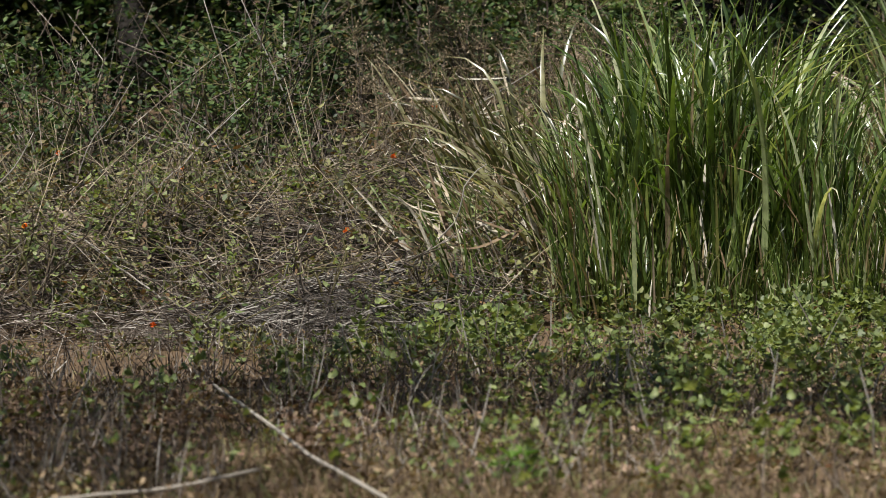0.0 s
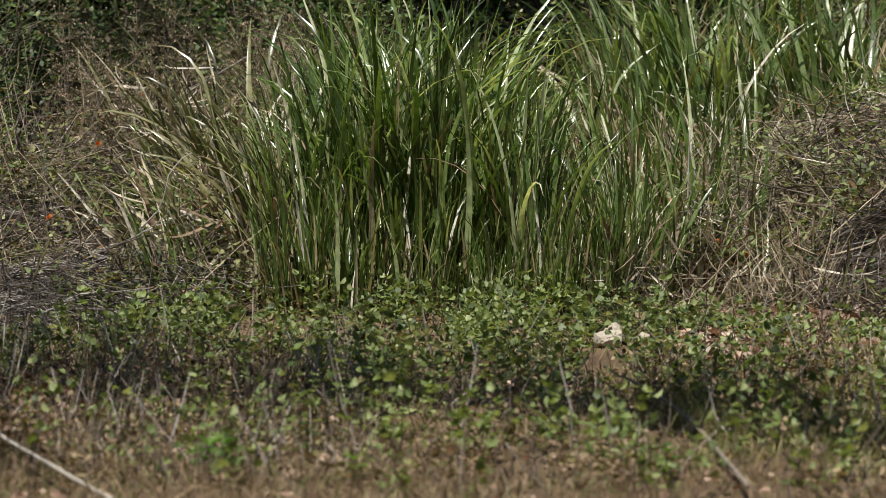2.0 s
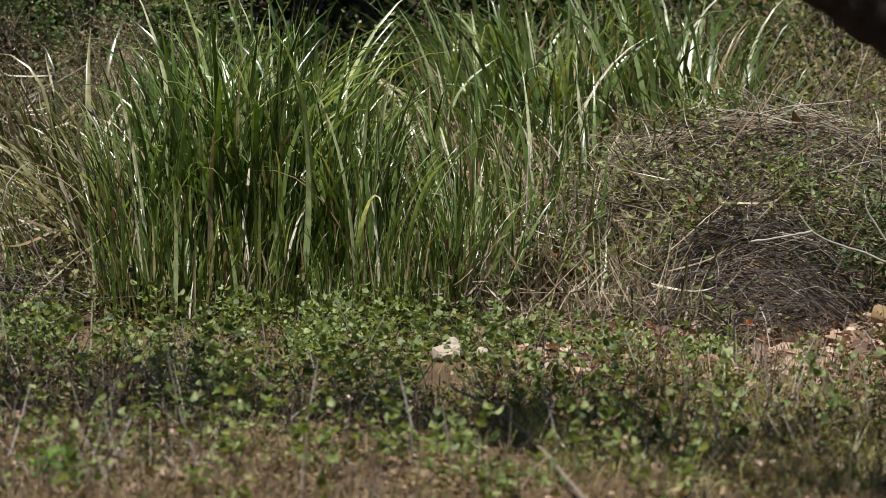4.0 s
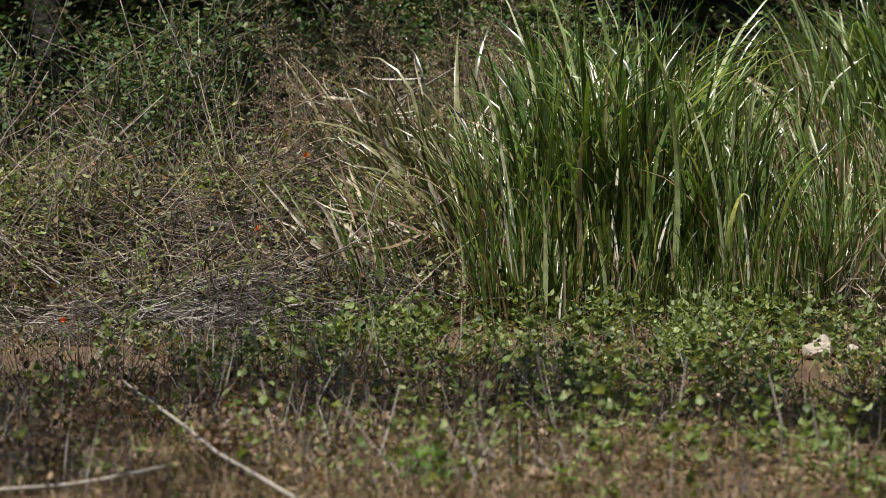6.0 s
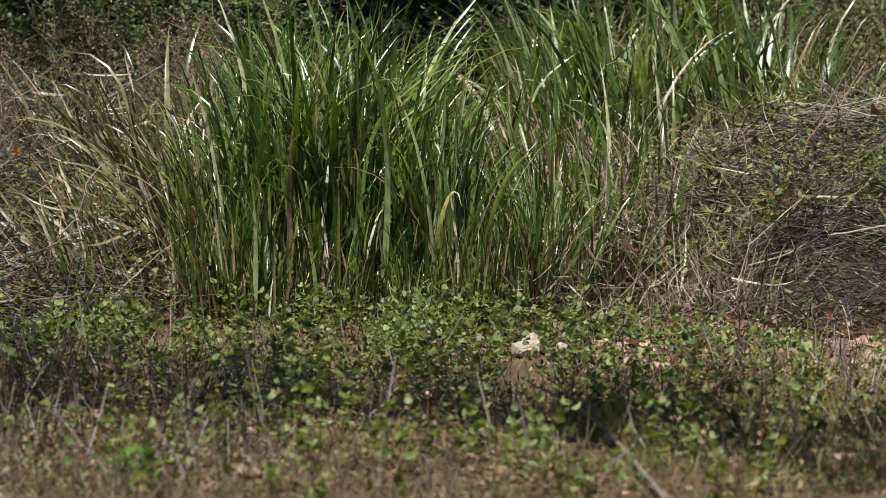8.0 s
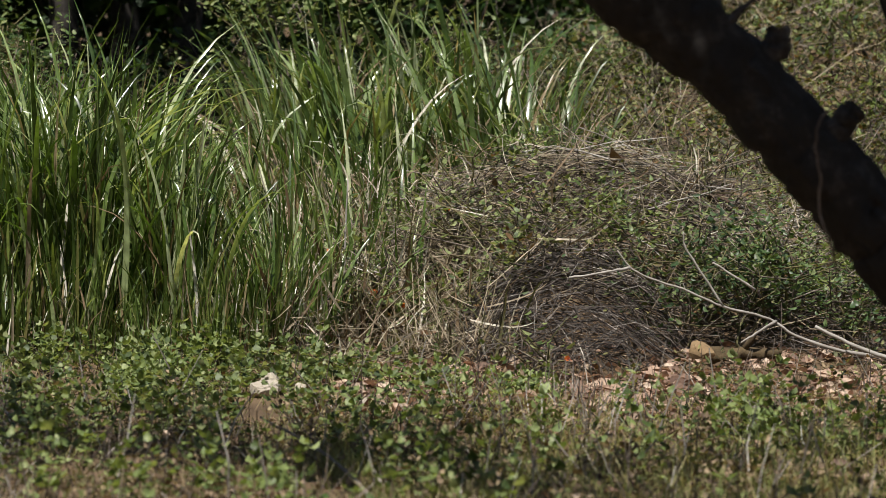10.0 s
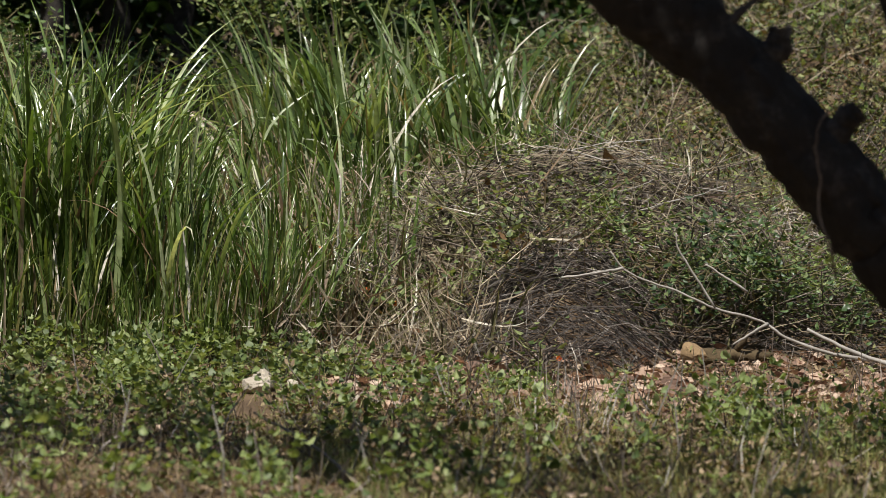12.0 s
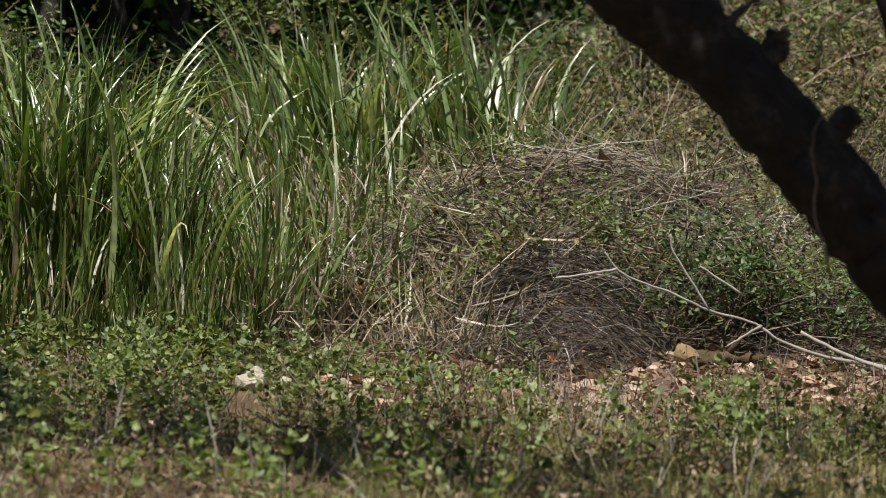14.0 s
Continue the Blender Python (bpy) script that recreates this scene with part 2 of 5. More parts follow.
def strand_shape(bend, segs=4):
    v, f = [], []
    p, ang = np.zeros(3), 0.0
    for i in range(segs + 1):
        t = i / segs
        w = 1 - t ** 2
        v += [(-w, p[1], p[2]), (w, p[1], p[2])]
        ang += bend * 1.2 / segs
        p = p + np.array((0, np.sin(ang), np.cos(ang))) / segs
    for i in range(segs):
        a = 2 * i
        f += [(a, a + 1, a + 3), (a, a + 3, a + 2)]
    return np.array(v), np.array(f)


def twig_shape(bend, segs=3, seed=0):
    """A three-sided twig of length 1, unit radius, crooked."""
    r = np.random.default_rng(seed)
    v, f = [], []
    off = np.zeros(2)
    for i in range(segs + 1):
        t = i / segs
        rad = 1 - 0.55 * t
        for k in range(3):
            a = 2.094 * k
            v.append((off[0] * 1.0 + rad * np.cos(a), off[1] + rad * np.sin(a), t))
        off = off + r.normal(0, bend, 2)
    for i in range(segs):
        for k in range(3):
            a, b = 3 * i + k, 3 * i + (k + 1) % 3
            f += [(a, b, b + 3), (a, b + 3, a + 3)]
    return np.array(v), np.array(f)


def tube(points, radii, sides=8, rough=0.0, seed=0, caps=True):
    """A tapered tube along points, its skin roughened."""
    r = np.random.default_rng(seed)
    pts = [Vector(p) for p in points]
    v, f = [], []
    ref = Vector((0.13, 0.97, 0.21))
    for i, p in enumerate(pts):
        d = (pts[min(i + 1, len(pts) - 1)] - pts[max(i - 1, 0)]).normalized()
        a = d.cross(ref)
        a = a.normalized() if a.length > 0.05 else d.orthogonal().normalized()
        b = d.cross(a)
        for k in range(sides):
            t = 2 * math.pi * k / sides
            q = radii[i] * (1 + rough * r.normal())
            v.append(p + (a * math.cos(t) + b * math.sin(t)) * q)
    n = len(pts)
    for i in range(n - 1):
        for k in range(sides):
            a, b = i * sides + k, i * sides + (k + 1) % sides
            f += [(a, b, b + sides), (a, b + sides, a + sides)]
    if caps:
        for base, flip in ((0, True), ((n - 1) * sides, False)):
            v.append(pts[0] if flip else pts[-1])
            c = len(v) - 1
            for k in range(sides):
                a, b = base + k, base + (k + 1) % sides
                f.append((c, b, a) if flip else (c, a, b))
    return np.array([tuple(q) for q in v]), np.array(f)


def smooth_path(points, per=6, wob=0.0, seed=0):
    """A Catmull-Rom path through points, slightly crooked."""
    r = np.random.default_rng(seed)
    p = [np.array(q, float) for q in points]
    p = [2 * p[0] - p[1]] + p + [2 * p[-1] - p[-2]]
    out = []
    for i in range(1, len(p) - 2):
        for k in range(per):
            t = k / per
            out.append(0.5 * (2 * p[i] + (p[i + 1] - p[i - 1]) * t + (2 * p[i - 1] - 5 * p[i] + 4 * p[i + 1] - p[i + 2]) * t * t
                              + (3 * p[i] - 3 * p[i + 1] + p[i + 2] - p[i - 1]) * t ** 3) + r.normal(0, wob, 3))
    out.append(p[-2])
    return out


def bases(d, spin):
    """Rotations whose third column is the direction d, turned by spin about it."""
    d = d / np.linalg.norm(d, axis=1, keepdims=True)
    ref = np.where(np.abs(d[:, 2:3]) > 0.95, np.array([[1.0, 0, 0]]), np.array([[0, 0, 1.0]]))
    a = np.cross(ref, d)
    a /= np.linalg.norm(a, axis=1, keepdims=True)
    b = np.cross(d, a)
    c, s = np.cos(spin)[:, None], np.sin(spin)[:, None]
    return np.stack([a * c + b * s, b * c - a * s, d], axis=2)


def bake(shapes, rot, scale, pos):
    """Many copies of a few shapes in one array of vertices and triangles."""
    n = len(pos)
    pick = rng.integers(0, len(shapes), n)
    vs, fs, start = [], [], 0
    for k, (v, f) in enumerate(shapes):
        i = np.nonzero(pick == k)[0]
        if not len(i):
            continue
        w = np.einsum("nij,nvj->nvi", rot[i], v[None] * scale[i][:, None, :]) + pos[i][:, None, :]
        vs.append(w.reshape(-1, 3))
        fs.append((f[None] + (np.arange(len(i)) * len(v))[:, None, None] + start).reshape(-1, 3))
        start += len(i) * len(v)
    return np.concatenate(vs), np.concatenate(fs)


def join(pairs):
    vs, fs, k = [], [], 0
    for v, f in pairs:
        vs.append(v)
        fs.append(f + k)
        k += len(v)
    return np.concatenate(vs), np.concatenate(fs)


def directions(n, lo, hi):
    """Random directions with an elevation between lo and hi degrees."""
    az, el = rng.uniform(0, 2 * np.pi, n), np.radians(rng.uniform(lo, hi, n))
    return np.stack([np.cos(az) * np.cos(el), np.sin(az) * np.cos(el), np.sin(el)], 1)


def patchy(x, y, scale, seed):
    """Smooth values about 0 to 1 for clumping plants."""
    r = np.random.default_rng(seed)
    s = np.zeros_like(x)
    for k in range(6):
        a, ph, fq = r.uniform(0, np.pi), r.uniform(0, 6.3), scale * r.uniform(0.7, 1.9)
        s += np.sin((x * np.cos(a) + y * np.sin(a)) * fq * 2 * np.pi + ph)
    return 0.5 + s / 7


def bump(x, y, cx, cy, rx, ry):
    return np.exp(-((x - cx) / rx) ** 2 - ((y - cy) / ry) ** 2)


def height(x, y):
    """The lie of the land: level ground, then a bank that climbs to the wood."""
    x, y = np.asarray(x, float), np.asarray(y, float)
    h = np.interp(y, [20, 29.0, 29.8, 31.0, 36.0, 41.0, 60.0, 200.0], [0, 0, 0.06, 0.22, 0.68, 1.0, 1.5, 2.5])
    h = h + 0.38 * bump(x, y, 3.0, 31.3, 0.9, 0.9) + 0.10 * bump(x, y, -2.2, 30.8, 1.2, 0.8) + 0.95 * bump(x, y, 6.2, 39.0, 2.4, 3.6)
    near = np.clip((y - 12) / 8, 0, 1) * np.clip((60 - y) / 15, 0, 1)
    return h + near * (0.018 * np.sin(x * 2.1 + y * 1.3) + 0.014 * np.sin(x * 4.7 - y * 3.1) + 0.008 * np.sin(x * 9.3 + y * 7.7))


# ---- ground ----
rng = np.random.default_rng(101)
def axis(lo, hi, step, far):
    mid = np.arange(lo, hi + step / 2, step)
    out = np.geomspace(step * 3, far, 16)
    return np.concatenate([lo - out[::-1], mid, hi + out])


def make_ground():
    xs, ys = axis(-5.0, 7.0, 0.08, 2500), axis(19.0, 36.0, 0.08, 2500)
    gx, gy = np.meshgrid(xs, ys)
    gz = height(gx, gy) + np.where((gy > 19) & (gy < 36), rng.normal(0, 0.006, gx.shape), 0)
    v = np.stack([gx, gy, gz], 2).reshape(-1, 3)
    w = len(xs)
    i = (np.arange(len(ys) - 1)[:, None] * w + np.arange(w - 1)[None]).ravel()
    f = np.concatenate([np.stack([i, i + 1, i + w + 1], 1), np.stack([i, i + w + 1, i + w], 1)])
    ob = new("ground", link_mesh("ground", v, f, M_SOIL))
    tagged(ob, "dry brown soil ground rising to a weedy bank", "ground", kind="structure")


make_ground()

# ---- the leaning tree ----
rng = np.random.default_rng(102)
LEAF4 = [leaflet_shape(w, d) for w, d in ((0.45, 0.1), (0.55, 0.25), (0.5, -0.1))]
LEAF8 = [leaf_shape(w, f, d) for w, f, d in ((0.5, 0.12, 0.2), (0.6, 0.08, 0.35), (0.55, 0.16, 0.05), (0.62, 0.1, 0.5))]
TWIGS = [twig_shape(b, 2, s) for b, s in ((0.6, 1), (1.5, 2), (3.0, 3), (5.0, 4))]
LONGTWIGS = [twig_shape(b, 3, s) for b, s in ((1.5, 11), (3.5, 12), (6.0, 13))]


def leaf_cloud(centres, radius, per, size, flat=0.5):
    """Leaves scattered in clumps round centres."""
    c = np.repeat(np.asarray(centres, float), per, 0)
    n = len(c)
    off = rng.normal(0, 1, (n, 3))
    off *= (rng.uniform(0.3, 1, n) ** 0.5 / np.linalg.norm(off, axis=1))[:, None] * np.array([radius, radius, radius * flat])
    s = size * rng.uniform(0.6, 1.3, n)
    return bake(LEAF4, bases(directions(n, -60, 40), rng.uniform(0, 6.3, n)), np.stack([s, s, s], 1), c + off)


def lumpy(v, amp, scale, seed=0):
    """Push vertices along noise for burls and hollows."""
    out = []
    for p in v:
        q = Vector(p) * scale + Vector((seed, seed, seed))
        out.append(np.array(p) + amp * np.array(noise.noise_vector(q)) + 0.4 * amp * np.array(noise.noise_vector(q * 3.1)))
    return np.array(out)


def make_tree():
    t = thing("leaning_tree", "old leaning tree with dark knotted bark and hanging vine", "tree", at=pose(3.62, 21.1, 0))
    o = np.array((3.62, 21.1, 0.0))
    main = smooth_path([(3.66, 21.15, -0.15), (3.52, 21.1, 0.28), (3.28, 21.05, 0.72), (3.0, 21.0, 1.06), (2.72, 21.0, 1.37), (2.42, 21.0, 1.67),
                        (2.12, 21.0, 1.94), (1.6, 21.1, 2.5), (0.9, 21.4, 3.3), (0.2, 21.9, 4.2)], 12, 0.004, 3)
    u = np.linspace(0, 1, len(main))
    rad = np.interp(u, [0, 0.08, 0.2, 0.35, 0.46, 0.56, 0.66, 1], [0.3, 0.2, 0.15, 0.132, 0.126, 0.128, 0.16, 0.08])
    v, f = tube(main, rad, 36, 0.02, 5)
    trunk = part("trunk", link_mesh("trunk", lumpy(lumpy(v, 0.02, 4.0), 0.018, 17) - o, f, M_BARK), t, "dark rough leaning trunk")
    second = smooth_path([(3.66, 21.3, 0.05), (3.62, 21.45, 0.6), (3.45, 21.5, 1.2), (3.2, 21.5, 1.78), (3.02, 21.5, 2.3), (2.9, 21.3, 3.2), (3.1, 21.0, 4.4)], 9, 0.004, 4)
    v, f = tube(second, np.linspace(0.17, 0.07, len(second)), 18, 0.02, 6)
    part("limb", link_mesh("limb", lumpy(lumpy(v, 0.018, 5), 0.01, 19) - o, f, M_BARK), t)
    for k, (pts, r0, r1) in enumerate([
        ([(2.56, 21.0, 1.60), (2.63, 20.98, 1.68), (2.655, 20.97, 1.75)], 0.055, 0.042),
        ([(2.80, 20.98, 1.36), (2.87, 20.96, 1.44), (2.91, 20.95, 1.475)], 0.06, 0.04),
        ([(2.42, 20.95, 1.72), (2.415, 20.93, 1.80), (2.40, 20.93, 1.90)], 0.022, 0.010),
        ([(2.43, 20.95, 1.74), (2.49, 20.93, 1.79), (2.57, 20.92, 1.84)], 0.018, 0.007),
    ]):
        p = smooth_path(pts, 7, 0.002, k)
        v, f = tube(p, np.linspace(r0, r1, len(p)), 12, 0.05, k)
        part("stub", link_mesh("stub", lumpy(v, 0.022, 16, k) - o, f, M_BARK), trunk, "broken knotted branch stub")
    p = smooth_path([(2.83, 20.86, 1.50), (2.775, 20.84, 1.45), (2.755, 20.83, 1.38), (2.77, 20.84, 1.26), (2.775, 20.85, 1.13), (2.81, 20.84, 1.03), (2.84, 20.9, 0.93)], 6, 0.002, 8)
    v, f = tube(p, np.full(len(p), 0.0045), 6, 0.1, 1)
    part("vine", link_mesh("vine", v - o, f, M_TWIG), trunk, "pale thin hanging vine")
    # limbs and crown above, out of sight, that shade the ground in front
    ends = []
    for k in range(16):
        s = np.array(main[int(len(main) * rng.uniform(0.82, 0.99))] if k % 3 else second[-2])
        e = np.array((-3.0 + 8.5 * (k + 0.5) / 16 + rng.normal(0, 0.4), 23.9 + rng.normal(0, 0.5), rng.uniform(4.6, 5.8)))
        if k % 4 == 3:
            e[:2] = (rng.uniform(1.6, 4.8), rng.uniform(19.4, 21.0))
        m = (s + e) / 2 + rng.normal(0, 0.25, 3)
        p = smooth_path([s, m, e], 5, 0.03, k)
        v, f = tube(p, np.linspace(0.06, 0.02, len(p)), 7, 0.06, k)
        part("branch", link_mesh("branch", v - o, f, M_BARK), t)
        ends += [p[5], p[7], p[9], e]
    c = []

    def spray(n, x0, x1, y0, y1, z0=4.4, z1=6.0, lift=0.0):
        """Leaf clumps whose shade falls within x0..x1, y0..y1 at the height lift."""
        for _ in range(n):
            z = rng.uniform(z0, z1)
            k = (z - lift) / SUN.z
            c.append((rng.uniform(x0, x1) + SUN.x * k, rng.uniform(y0, y1) + SUN.y * k, z))

    spray(150, -4.6, -0.8, 25.4, 27.5)
    spray(180, -4.4, -1.2, 21.4, 25.4)
    spray(85, -0.9, 1.0, 24.7, 26.2)
    spray(70, 1.0, 1.85, 23.9, 25.4)
    spray(4, 2.9, 5.0, 24.5, 27.0)
    spray(10, -0.9, 1.2, 22.3, 25.0)
    spray(60, 1.9, 3.9, 20.85, 21.1, 3.6, 5.5, 1.5)
    spray(45, 2.5, 3.9, 20.9, 21.1, 3.6, 5.5, 0.9)
    v, f = leaf_cloud(np.array(c), 0.32, 45, 0.085)
    tagged(part("crown", link_mesh("crown", v - o, f, M_FOREST), t), kind="stuff")


make_tree()

# ---- the wood behind ----
rng = np.random.default_rng(103)
def forest_tree(x, y, h, spread, low, reach=0.0):
    b = float(height(x, y))
    t = thing("forest_tree", "dense dark green broadleaf tree in the shaded wood", "tree", "trees of the wood", at=pose(x, y, b))
    p = smooth_path([(0, 0, -0.1), (rng.normal(0, 0.1), 0, h * 0.3), (rng.normal(0, 0.3), rng.normal(0, 0.2), h * 0.7)], 5, 0.02, int(x * 10) % 97)
    v, f = tube(p, np.linspace(0.1, 0.05, len(p)), 9, 0.05, 3)
    trunk = part("trunk", link_mesh("trunk", v, f, M_BARK), t)
    c = []
    n = int(30 * spread)
    for _ in range(n):
        z = h * rng.uniform(low, 1.0) 
        r = spread * math.sqrt(rng.uniform(0.05, 1)) * (1 - 0.5 * abs(z / h - 0.6))
        a = rng.uniform(0, 6.283)
        c.append((r * math.cos(a), r * math.sin(a) - reach, z))
    for k in range(2):
        e = np.array(c[k])
        q = smooth_path([p[int(len(p) * 0.5)], (np.array(p[-1]) * 0.5 + e * 0.5), e], 3, 0.02, k)
        v, f = tube(q, np.linspace(0.05, 0.015, len(q)), 6, 0.05, k)
        part("limb", link_mesh("limb", v, f, M_BARK), trunk)
    v, f = leaf_cloud(np.array(c), 0.55, 34, 0.16, 0.7)
    tagged(part("crown", link_mesh("crown", v, f, M_FOREST), t), kind="stuff")
    return t


for x in np.linspace(-7.0, 0.9, 7):
    forest_tree(float(x + rng.normal(0, 0.3)), float(42.2 + rng.normal(0, 0.5)), rng.uniform(6, 8), 2.7, 0.33, 2.0)
# trees added for their unseen crowns, which reach forward to shade the edge
for x, y, reach in [(-4.6, 39.2, 4.6), (-2.9, 38.9, 4.5), (0.95, 41.3, 3.0), (0.55, 41.0, 4.3), (1.3, 41.2, 4.0)]:
    forest_tree(x, y, 6.2, 2.0 if x < -2 else 1.4, 0.42, reach)
for x in np.linspace(-8.0, 12.0, 10):
    forest_tree(float(x + rng.normal(0, 0.4)), float(45.0 + rng.normal(0, 0.8)), rng.uniform(8, 10), 3.0, 0.03)


def sky_blocker(x, y, h, spread):
    """An unseen tall tree, added behind and beside the camera to block sky light."""
    b = float(height(x, y))
    t = thing("tall_tree", "added tall dark green tree that blocks sky light round the clearing", "tree", "trees round the clearing", at=pose(x, y, b))
    p = smooth_path([(0, 0, -0.2), (rng.normal(0, 0.2), rng.normal(0, 0.2), h * 0.4), (rng.normal(0, 0.4), rng.normal(0, 0.3), h * 0.8)], 5, 0.03, int(abs(x) * 10 + abs(y)) % 97)
    v, f = tube(p, np.linspace(0.25, 0.08, len(p)), 9, 0.05, 3)
    trunk = part("trunk", link_mesh("trunk", v, f, M_BARK), t)
    c = []
    for _ in range(70):
        z = h * rng.uniform(0.05, 1.0)
        r, a = spread * math.sqrt(rng.uniform(0.1, 1)) * (1 - 0.45 * abs(z / h - 0.5)), rng.uniform(0, 6.283)
        c.append((r * math.cos(a), r * math.sin(a), z))
    for k in range(2):
        e = np.array(c[k])
        q = smooth_path([p[6], np.array(p[-1]) * 0.5 + e * 0.5, e], 3, 0.03, k)
        part("limb", link_mesh("limb", *tube(q, np.linspace(0.07, 0.02, len(q)), 6, 0.05, k), M_BARK), trunk)
    v, f = leaf_cloud(np.array(c), 1.0, 22, 0.42, 0.8)
    tagged(part("crown", link_mesh("crown", v, f, M_FOREST), t), kind="stuff")


# rows of added trees that keep low sky light off the clearing
for k in range(6):
    sky_blocker(-11.5 + rng.normal(0, 0.8), -4.0 + 8.0 * k, rng.uniform(9, 12), 3.6)
    sky_blocker(13.5 + rng.normal(0, 0.8), -4.0 + 8.0 * k, rng.uniform(9, 12), 3.6)
for k in range(5):
    sky_blocker(-9.0 + 5.0 * k + rng.normal(0, 0.6), -11.0 + rng.normal(0, 1.0), rng.uniform(10, 13), 3.8)
for k in range(6):
    sky_blocker(-13.0 + 6.0 * k + rng.normal(0, 0.6), 54.0 + rng.normal(0, 1.5), rng.uniform(12, 15), 4.2)


def understory():
    n = 28000
    x, y = rng.uniform(-8, 11, n), rng.uniform(40.8, 45.5, n)
    z = height(x, y) + 2.2 * rng.uniform(0, 1, n)
    s = rng.uniform(0.08, 0.19, n)
    v, f = bake(LEAF4, bases(directions(n, -50, 40), rng.uniform(0, 6.3, n)), np.stack([s, s, s], 1), np.stack([x, y, z], 1))
    tagged(new("understory", link_mesh("understory", v, f, M_FOREST)), "dense dark understory leaves of the wood", "undergrowth", kind="stuff")


understory()

# ---- shrubs ----
rng = np.random.default_rng(104)
def flower_head(parent, at, size=0.022, m=None):
    n = 16
    d = directions(n, 5, 90)
    s = np.full(n, size) * rng.uniform(0.7, 1.1, n)
    v, f = bake([leaflet_shape(0.9, 0.3)], bases(d, rng.uniform(0, 6.3, n)), np.stack([s, s, s], 1), np.zeros((n, 3)))
    return part("flower_head", link_mesh("flower_head", v, f, M_FLOWER), parent, "small orange flower head", pose(*at))


def leafy_shrub(x, y, h, spread, leaves, size, mat, label, flowers=0, name="shrub", stems=6, group="leafy shrubs", low=0.1):
    b = float(height(x, y))
    t = thing(name, label, "shrub", group, at=pose(x, y, b))
    tips, cents, made = [], [], []
    for k in range(stems):
        a, r = rng.uniform(0, 6.283), spread * rng.uniform(0.3, 1)
        top = np.array((r * math.cos(a), r * math.sin(a) * 0.7, h * rng.uniform(0.55, 1.05)))
        mid = np.array((top[0] * 0.35 + rng.normal(0, 0.05), top[1] * 0.35, top[2] * 0.55))
        p = smooth_path([(top[0] * 0.1, top[1] * 0.1, -0.03), mid, top], 5, 0.012, k)
        stem = [tube(p, np.linspace(0.009, 0.003, len(p)), 5, 0.08, k)]
        tips.append(top)
        cents += [q for q in p if q[2] > low * h]
        for j in range(3):
            q = p[rng.integers(3, len(p) - 1)]
            e = q + np.array((rng.normal(0, 0.2), rng.normal(0, 0.15), rng.uniform(0.02, 0.25)))
            stem.append(tube([q, (q + e) / 2 + rng.normal(0, 0.015, 3), e], [0.004, 0.003, 0.002], 4))
            cents += [(q + e) / 2, e, e]
        made.append(part("stem", link_mesh("stem", *join(stem), M_TWIG if k % 2 else M_STEM), t))
    cents = np.array(cents)
    per = max(1, leaves // len(cents))
    c = np.repeat(cents, per, 0) + rng.normal(0, 0.065, (len(cents) * per, 3))
    n = len(c)
    s = size * rng.uniform(0.5, 1.25, n)
    v, f = bake(LEAF8 if y < 30.6 else LEAF4, bases(directions(n, -45, 35), rng.uniform(-0.6, 0.6, n) + np.pi), np.stack([s, s, s], 1), c)
    tagged(part("foliage", link_mesh("foliage", v, f, mat), t), kind="stuff")
    for k in range(flowers):
        flower_head(made[k % len(made)], tips[k % len(tips)])
    return t


SHRUB = "leafy green shrub with thin pale stems on the bank"
# dark leafy shrubs on the upper left of the bank, then along the wood's edge
for k in range(26):
    x, y = rng.uniform(-4.4, -1.62), rng.uniform(32.3, 34.6)
    leafy_shrub(x, y, rng.uniform(0.7, 1.3), 0.32, 520, 0.046, M_SHRUB if k % 5 else M_CLIMBER, SHRUB, 0, stems=5)
for k in range(9):
    leafy_shrub(rng.uniform(-2.2, -0.9), rng.uniform(34.8, 36.6), rng.uniform(0.6, 1.1), 0.4, 520, 0.05, M_SHRUB, SHRUB, 0)
for k in range(24):
    x = -4.8 + 9.6 * k / 24 + rng.normal(0, 0.15)
    leafy_shrub(x, rng.uniform(36.8, 38.2), rng.uniform(0.35, 0.75), 0.6, 420, 0.06, M_SHRUB, SHRUB, 0, stems=3)
for k in range(34):
    x = -7.0 + 15.0 * k / 34 + rng.normal(0, 0.2)
    leafy_shrub(x, rng.uniform(40.0, 43.0), rng.uniform(1.6, 2.6), 0.9, 900, 0.1, M_FOREST, "dark leafy bush in the shade of the wood", 0, stems=3, group="bushes of the wood")
# low herbs and bushes on the right-hand slope
for k in range(36):
    leafy_shrub(rng.uniform(2.9, 7.2), rng.uniform(31.6, 39.5), rng.uniform(0.2, 0.45), 0.4, 360, 0.036, M_CREEPER, "low sprawling green weed on the slope", 0, stems=3, group="weeds on the slope")
